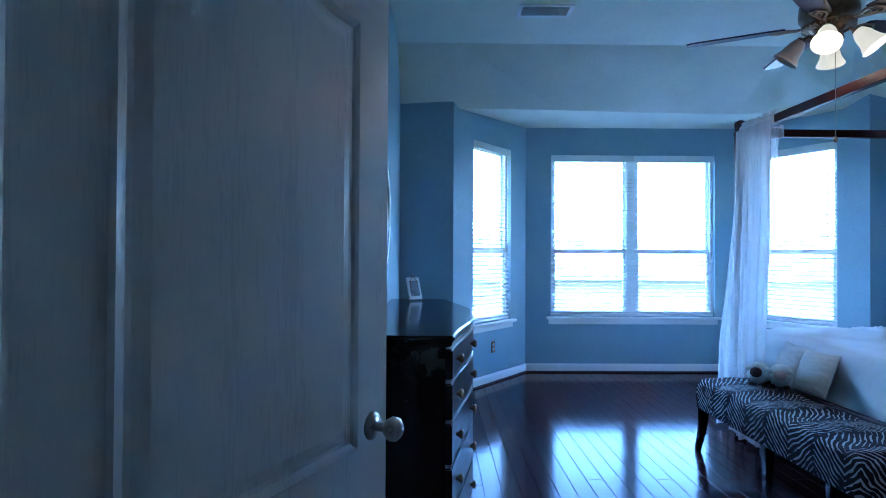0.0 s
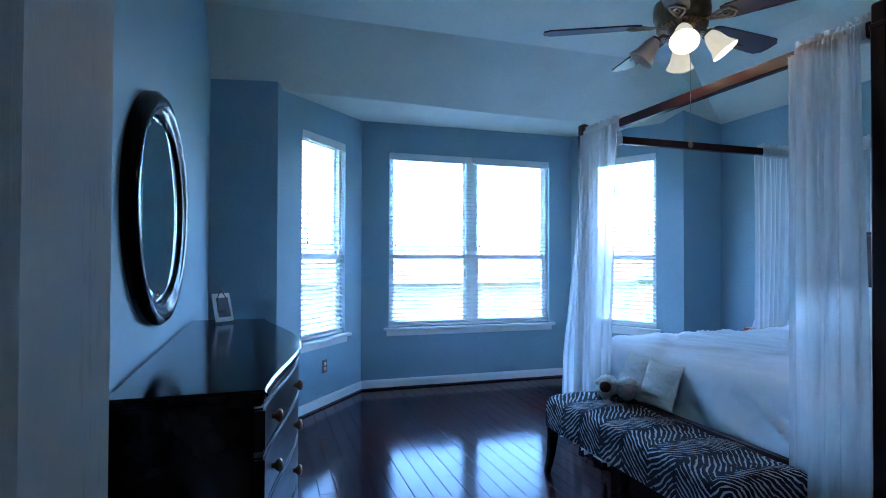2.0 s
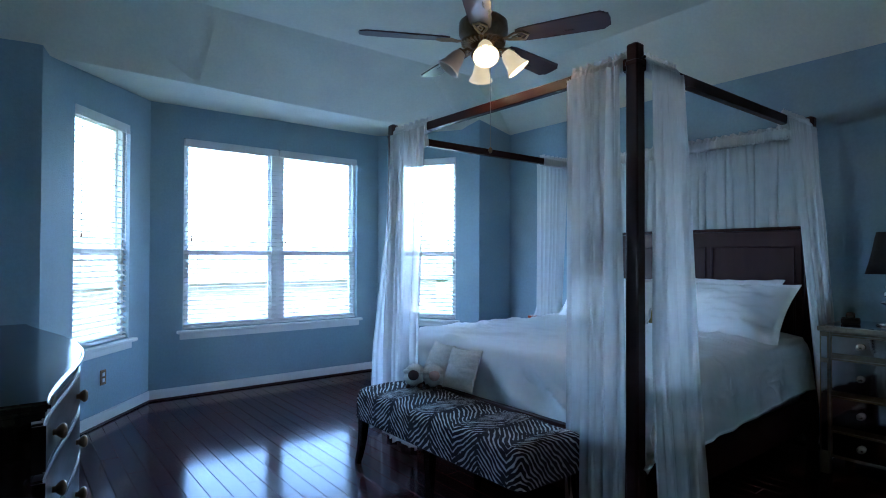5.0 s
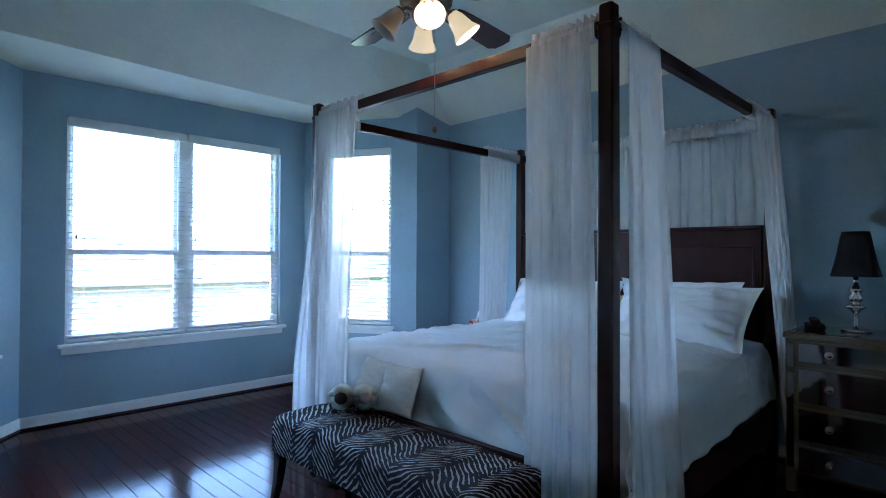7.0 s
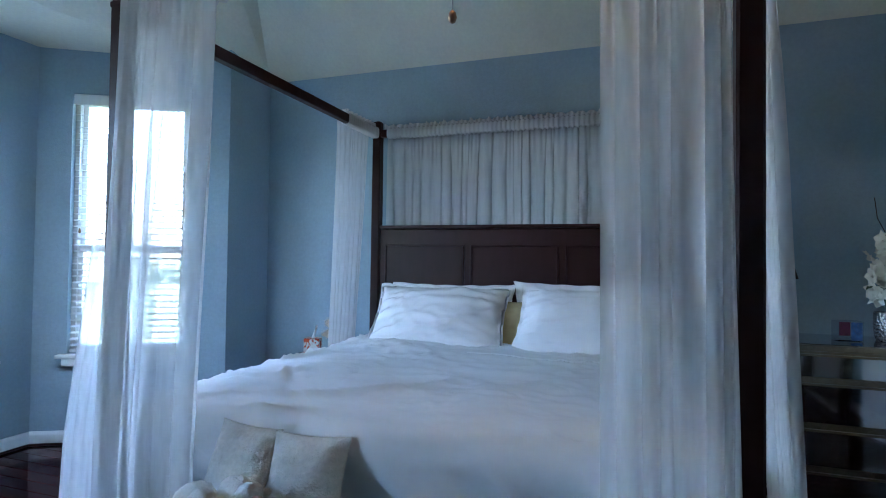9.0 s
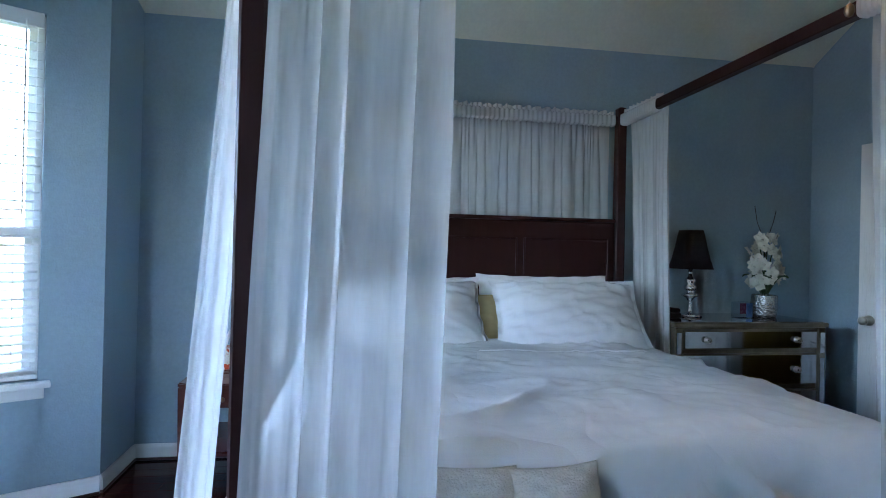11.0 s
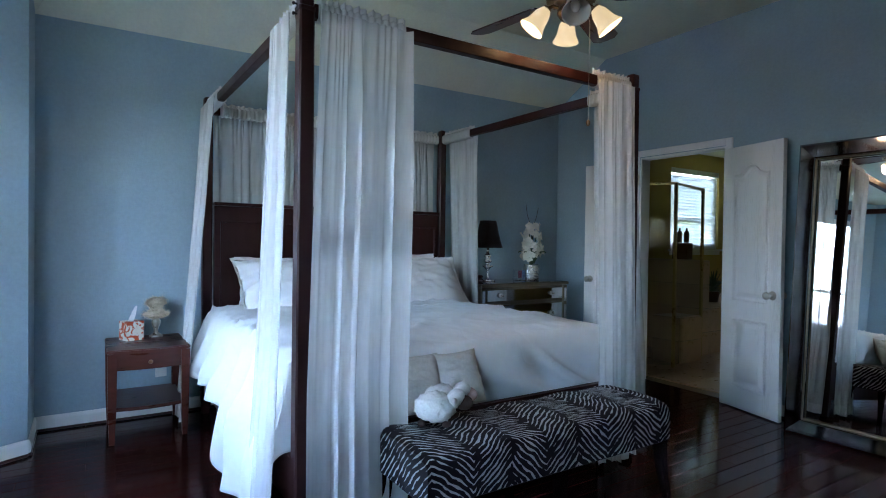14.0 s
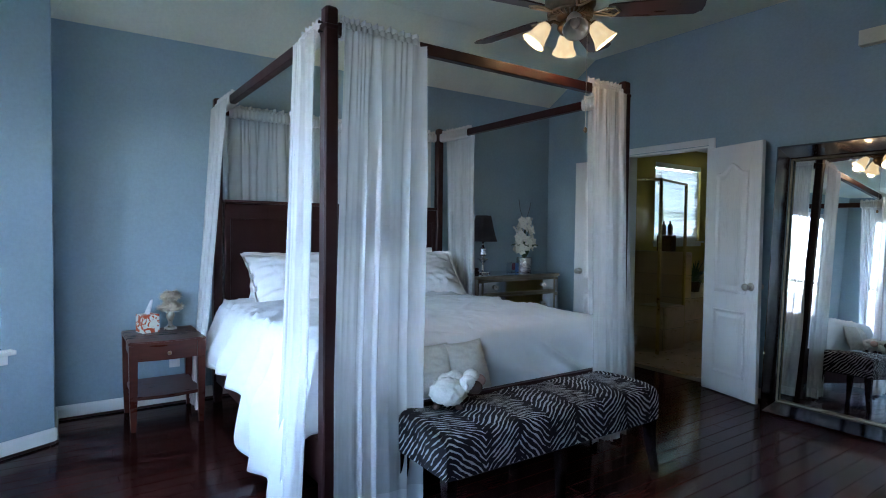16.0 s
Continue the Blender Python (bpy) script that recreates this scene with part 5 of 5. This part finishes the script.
outlet(on_wall(FL, BL, 0.65) @ Matrix.Translation((0, 0, 0.36)))
outlet(on_wall((EX, SE_Y), (EX, NE_Y), 4.38 - SE_Y) @ Matrix.Translation((0, 0, 0.33)), TRIM, "white outlet plate with two sockets beside the nightstand")
outlet(on_wall(BR, FR, 0.75) @ Matrix.Translation((0, 0, 0.36)))

# ---- leaning floor mirror ----
MX0, MX1, ML = 0.86, 1.985, 1.97
lm = thing("floor_mirror", pose((MX0 + MX1) / 2 - 0.02, 0.81, 0.0) @ pose(0, 0, 0, 4.2, 0, 0.3), "large leaning floor mirror in a dark smoked-glass frame", "mirror")
w2 = (MX1 - MX0) / 2
SMOKE = mat("smoked_mirror", (0.27, 0.26, 0.27), 0.06, 1.0, grain=0.15, scale=10)
fw = 0.11


def strip(p0, p1, p2, p3):
    """A bevelled frame strip between outer edge p0-p1 and inner edge p2-p3."""
    bm = bmesh.new()

    rows_ = []
    for k, d in ((0, -0.045), (0, 0.0), (0.12, 0.012), (0.86, 0.006), (1.0, -0.008), (1.0, -0.045)):
        rows_.append([bm.verts.new((p0[0] + (p3[0] - p0[0]) * k, d, p0[1] + (p3[1] - p0[1]) * k)), bm.verts.new((p1[0] + (p2[0] - p1[0]) * k, d, p1[1] + (p2[1] - p1[1]) * k))])
    for a, b in zip(rows_, rows_[1:] + rows_[:1]):
        bm.faces.new((a[0], a[1], b[1], b[0]))
    bm.faces.new([r_[0] for r_ in rows_])
    bm.faces.new([r_[1] for r_ in rows_][::-1])
    bmesh.ops.recalc_face_normals(bm, faces=bm.faces)
    return bm


O = [(-w2, 0.0), (w2, 0.0), (w2, ML), (-w2, ML)]
I = [(-w2 + fw, fw), (w2 - fw, fw), (w2 - fw, ML - fw), (-w2 + fw, ML - fw)]
for k in range(4):
    part("frame_strip", strip(O[k], O[(k + 1) % 4], I[(k + 1) % 4], I[k]), SMOKE, lm, "dark bevelled mirror strip")
    a, b = Vector((I[k][0], 0.0, I[k][1])), Vector((I[(k + 1) % 4][0], 0.0, I[(k + 1) % 4][1]))
    part("bead_trim", tube([a, b], 0.007, 8), GILT, lm, "beaded silver trim")
part("mirror_glass", box(-w2 + fw - 0.004, w2 - fw + 0.004, -0.03, -0.022, fw - 0.004, ML - fw + 0.004), MIRROR, lm)
part("easel_leg", tube([(0, -0.06, 1.2), (0, -0.2, 0.0)], 0.012, 8), BLACKF, lm)
part("backing", box(-w2 + 0.01, w2 - 0.01, -0.055, -0.046, 0.01, ML - 0.01), BLACKF, lm)

# ---- bathroom beyond the doorway ----
YEL = mat("yellow_paint", (0.5, 0.37, 0.12), 0.7, grain=0.05, scale=30, bump=0.2, bscale=150)
TILE = mat("tan_tile", (0.6, 0.41, 0.27), 0.3, grain=0.15, scale=14, vary=0.4, bump=0.03)
GROUT = mat("grout", (0.3, 0.24, 0.18), 0.9, grain=0.1)
BX_, BXE, BYS, BYN = 2.1, 4.9, -3.7, 0.405
structure(part("bath_floor", box(BX_, BXE, BYS, BYN, -0.12, -0.012), GROUT), "tan ceramic tile bathroom floor", "floor")
structure(part("bath_ceiling", box(BX_, BXE, BYS, BYN, 2.6, 2.7), CEIL), "off-white bathroom ceiling", "ceiling")
BW0, BW1, BZ0, BZ1 = -3.28, -2.1, 1.2, 2.36
wall_along("wall_bath_east", (BXE, BYS), (BXE, BYN), 0, 2.6, [(BW0 - BYS, BW1 - BYS, BZ0, BZ1)], "yellow bathroom wall with a window", YEL)
for nm, b in (("wall_bath_south", (BX_, BXE, BYS - 0.1, BYS, 0, 2.6)), ("wall_bath_west", (BX_ - 0.1, BX_, BYS, BYN, 0, 2.6))):
    structure(part(nm, box(*b), YEL), "plain yellow bathroom wall", "wall")
for nm, b in (("wall_bath_north_west", (BX_, BO0 - 0.001, 0.4, 0.409, 0, 2.6)), ("wall_bath_north_east", (BO1 + 0.001, BXE, 0.4, 0.409, 0, 2.6)), ("wall_bath_north_head", (BO0, BO1, 0.4, 0.409, 2.062, 2.6))):
    structure(part(nm, box(*b), YEL), "yellow painted bathroom side of the wall", "wall")
mb = on_wall((BXE, BYS), (BXE, BYN), (BW0 + BW1) / 2 - BYS)
window("window_4", mb, BW1 - BW0, BZ0, BZ1, 1, "white bathroom window above the tub")
blb = blind(mb @ Matrix.Translation((0, -0.012, 0)), BW1 - BW0, BZ0, BZ1, "white slat blind half closed in the bathroom window", 58, vinyl("bath_slat_vinyl", 0.16))
blb["group"] = "bathroom blind"


def tiled(name, b, label, category, size=0.3):
    """A block faced with separate tiles on its west and north sides and on top."""
    x0, x1, y0, y1, z0, z1 = b
    ob = tagged(part(name, box(x0, x1, y0, y1, z0, z1), GROUT), label, category, kind="structure")
    tiles = {}

    def put(p, sz, axis):
        key = (tuple(round(q, 3) for q in sz))
        if key not in tiles:
            bm = box(-sz[0] / 2, sz[0] / 2, -sz[1] / 2, sz[1] / 2, -sz[2] / 2, sz[2] / 2, bevel=0.002, seg=1)
            me = bpy.data.meshes.new("tile")
            bm.to_mesh(me)
            bm.free()
            me.materials.append(TILE)
            tiles[key] = me
        t = new("tile", tiles[key])
        t.parent = ob
        t.location = p

    def spans(lo, hi):
        n = max(1, round((hi - lo) / size))
        w = (hi - lo) / n
        return [(lo + w * (i + 0.5), w - 0.006) for i in range(n)]

    for yc, yw in spans(y0, y1):
        for zc, zw in spans(z0, z1):
            put((x0 - 0.003, yc, zc), (0.008, yw, zw), 0)
    for xc, xw in spans(x0, x1):
        for zc, zw in spans(z0, z1):
            put((xc, y1 + 0.003, zc), (xw, 0.008, zw), 1)
        for yc, yw in spans(y0, y1):
            put((xc, yc, z1 + 0.003), (xw, yw, 0.008), 2)
    return ob


tiled("tub_deck", (3.78, BXE - 0.002, -3.4, -1.2, -0.01, 0.52), "tan tiled tub deck under the window", "tub deck")
tiled("knee_wall", (3.75, BXE - 0.002, -1.19, -1.05, -0.01, 1.08), "tan tiled half wall of the shower", "half wall")
tiled("shower_bench", (3.62, 3.95, -0.85, -0.45, -0.01, 0.48), "tan tiled shower bench with a low ledge", "bench")
GOLD = mat("brushed_brass", (0.5, 0.36, 0.16), 0.3, 1.0, grain=0.1)
SHOWERG = glass("shower_glass", (0.9, 0.92, 0.9), gloss=0.04, base=0.006)
sh = thing("shower_enclosure", pose(3.55, -0.25, 0), "glass shower enclosure in a brass frame", "shower")
P0, P1 = Vector((0, 0, 0)), Vector((0.2, -0.79, 0))
for p, z0 in ((P0, 0.0), (P1, 0.0), (Vector((0.6, 0.6, 0)), 0.0)):
    part("frame_post", box(p.x - 0.014, p.x + 0.014, p.y - 0.014, p.y + 0.014, -0.01, 1.9, bevel=0.003), GOLD, sh)
for a, b in ((P0, P1), (P0, Vector((0.6, 0.6, 0)))):
    part("header_bar", tube([a + Vector((0, 0, 1.89)), b + Vector((0, 0, 1.89))], 0.014, 6), GOLD, sh)
    d = (b - a).normalized()
    n = Vector((-d.y, d.x, 0)) * 0.004
    L = (b - a).length
    pts = [a + d * 0.02 - n, b - d * 0.02 - n, b - d * 0.02 + n, a + d * 0.02 + n]
    pane = part("glass_panel", prism([(q.x, q.y) for q in pts], 0.02, 1.87), SHOWERG, sh)
    pane.visible_shadow = False
SOAPY = mat("brown_bottle", (0.12, 0.05, 0.02), 0.3, grain=0.2)
caddy = thing("shower_caddy", pose(4.05, -1.12, 1.088), "brown wicker caddy on the shower half wall", "caddy")
part("basket", box(-0.1, 0.1, -0.055, 0.055, 0.0, 0.2, bevel=0.008), SOAPY, caddy)
for x in (-0.05, 0.04):
    part("bottle", lathe([(0.03, 0.2), (0.032, 0.3), (0.025, 0.33), (0.011, 0.34), (0.011, 0.37), (0.002, 0.372)], 14, at=(x, 0, 0.001)), SOAPY, caddy, smooth=True)
GREEN = mat("fern_green", (0.05, 0.09, 0.03), 0.5, grain=0.3, scale=20)
fern = thing("potted_fern", pose(4.2, -2.0, 0.527), "dark green fern in a pot on the tub deck", "plant")
part("pot", lathe([(0.07, 0), (0.09, 0.14), (0.08, 0.14)], 18), SOAPY, fern, smooth=True)
bm = bmesh.new()
for k in range(120):
    a, e, L = rnd.uniform(0, 6.28), rnd.uniform(0.3, 1.4), rnd.uniform(0.2, 0.5)
    prev = None
    for q in range(6):
        s = q / 5
        p = Vector((math.cos(a) * math.cos(e) * L * s, math.sin(a) * math.cos(e) * L * s, 0.13 + math.sin(e) * L * s - 0.16 * s * s))
        w = Vector((-math.sin(a), math.cos(a), 0)) * (0.018 * (1 - s) + 0.001)
        cur = (bm.verts.new(p - w), bm.verts.new(p + w))
        if prev:
            bm.faces.new((prev[0], prev[1], cur[1], cur[0]))
        prev = cur
part("fronds", bm, GREEN, fern)

# ---- outside ----
GRASS = mat("lawn", (0.09, 0.12, 0.05), 0.9, grain=0.3, scale=3)
structure(part("ground", box(-400, 400, -400, 600, -3.4, -3.2), GRASS), "distant lawn below the upper-floor windows", "ground")
SIDING = mat("tan_siding", (0.13, 0.115, 0.095), 0.6, grain=0.05, scale=8)
ROOFM = mat("grey_shingle", (0.08, 0.08, 0.08), 0.9, grain=0.2, scale=10)
house = thing("house", pose(3.0, 15.0, -3.2), "tan lap-sided neighbouring house with a grey roof", "house")
part("wall", box(-11, 8, 0.0, 7, 0, 4.0), SIDING, house)
for k in range(11):
    b = part("siding_board", box(-11.02, 8.02, -0.035, -0.002, 0.1 + k * 0.35, 0.44 + k * 0.35), SIDING, house)
    b.rotation_euler = (radians(-1.5), 0, 0)
bm = bmesh.new()
poly([(-11.5, -0.6, 4.0), (8.5, -0.6, 4.0), (8.5, 3.5, 5.0), (-11.5, 3.5, 5.0)], bm)
poly([(-11.5, 7.6, 4.0), (8.5, 7.6, 4.0), (8.5, 3.5, 5.0), (-11.5, 3.5, 5.0)], bm)
r = bmesh.ops.extrude_face_region(bm, geom=bm.faces[:])
for v in [g for g in r["geom"] if isinstance(g, bmesh.types.BMVert)]:
    v.co.z -= 0.15
part("roof", bm, ROOFM, house)
FARW = mat("far_foliage", (0.06, 0.09, 0.05), 0.9, grain=0.4, scale=2)
bm = bmesh.new()
for k in range(260):
    x, y = rnd.uniform(-90, 90), rnd.uniform(75, 110)
    r0 = rnd.uniform(1.5, 3.5)
    res = bmesh.ops.create_icosphere(bm, subdivisions=1, radius=1)
    for v in res["verts"]:
        v.co = Vector((x + v.co.x * r0 * rnd.uniform(0.7, 1.2), y + v.co.y * r0, -3.3 + (v.co.z + 0.9) * r0 * rnd.uniform(0.8, 1.1)))
woods = tagged(part("distant_trees", bm, FARW), "low line of distant green trees", "trees", kind="stuff")

# ---- floor planks ----
PL, PWID = 1.25, 0.1
pm = {}
floor_ob = bpy.data.objects["floor"]


def plank(x0, x1, y0, y1):
    key = (round(x1 - x0, 3), round(y1 - y0, 3))
    if key not in pm:
        bm = box(-key[0] / 2, key[0] / 2, -key[1] / 2, key[1] / 2, -0.004, 0.0, bevel=0.0012, seg=1)
        me = bpy.data.meshes.new("plank")
        bm.to_mesh(me)
        bm.free()
        me.materials.append(PLANK)
        pm[key] = me
    p = new("plank", pm[key])
    p.parent = floor_ob
    p.location = ((x0 + x1) / 2, (y0 + y1) / 2, rnd.uniform(-0.0004, 0.0))


x = WX
row = 0
while x < EX - 0.01:
    x1 = min(x + PWID, EX)
    south = SY - 0.02 if x < 0.75 else SE_Y - 0.1
    north = FY if 0.3 < x < 4.0 else NW_Y
    y = south
    ylen = 0.35 + 0.3 * (row * 3 % 4)
    while y < north - 0.005:
        y1 = min(y + ylen, north)
        if y1 > north - 0.15:
            y1 = north
        plank(x + 0.0008, x1 - 0.0008, y + 0.0008, y1 - 0.0008)
        y = y1
        ylen = PL
    x = x1
    row += 1
ts = {}
for i in range(9):
    for j in range(12):
        if i * 0.33 + 0.33 > 2.8 or j * 0.33 + 0.33 > 4.1:
            continue
        if not ts:
            bm = box(-0.162, 0.162, -0.162, 0.162, -0.01, 0.0, bevel=0.002, seg=1)
            me = bpy.data.meshes.new("tile")
            bm.to_mesh(me)
            bm.free()
            me.materials.append(TILE)
            ts[0] = me
        t = new("tile", ts[0])
        t.parent = bpy.data.objects["bath_floor"]
        t.location = (BX_ + 0.165 + i * 0.33, BYS + 0.165 + j * 0.33, -0.001)
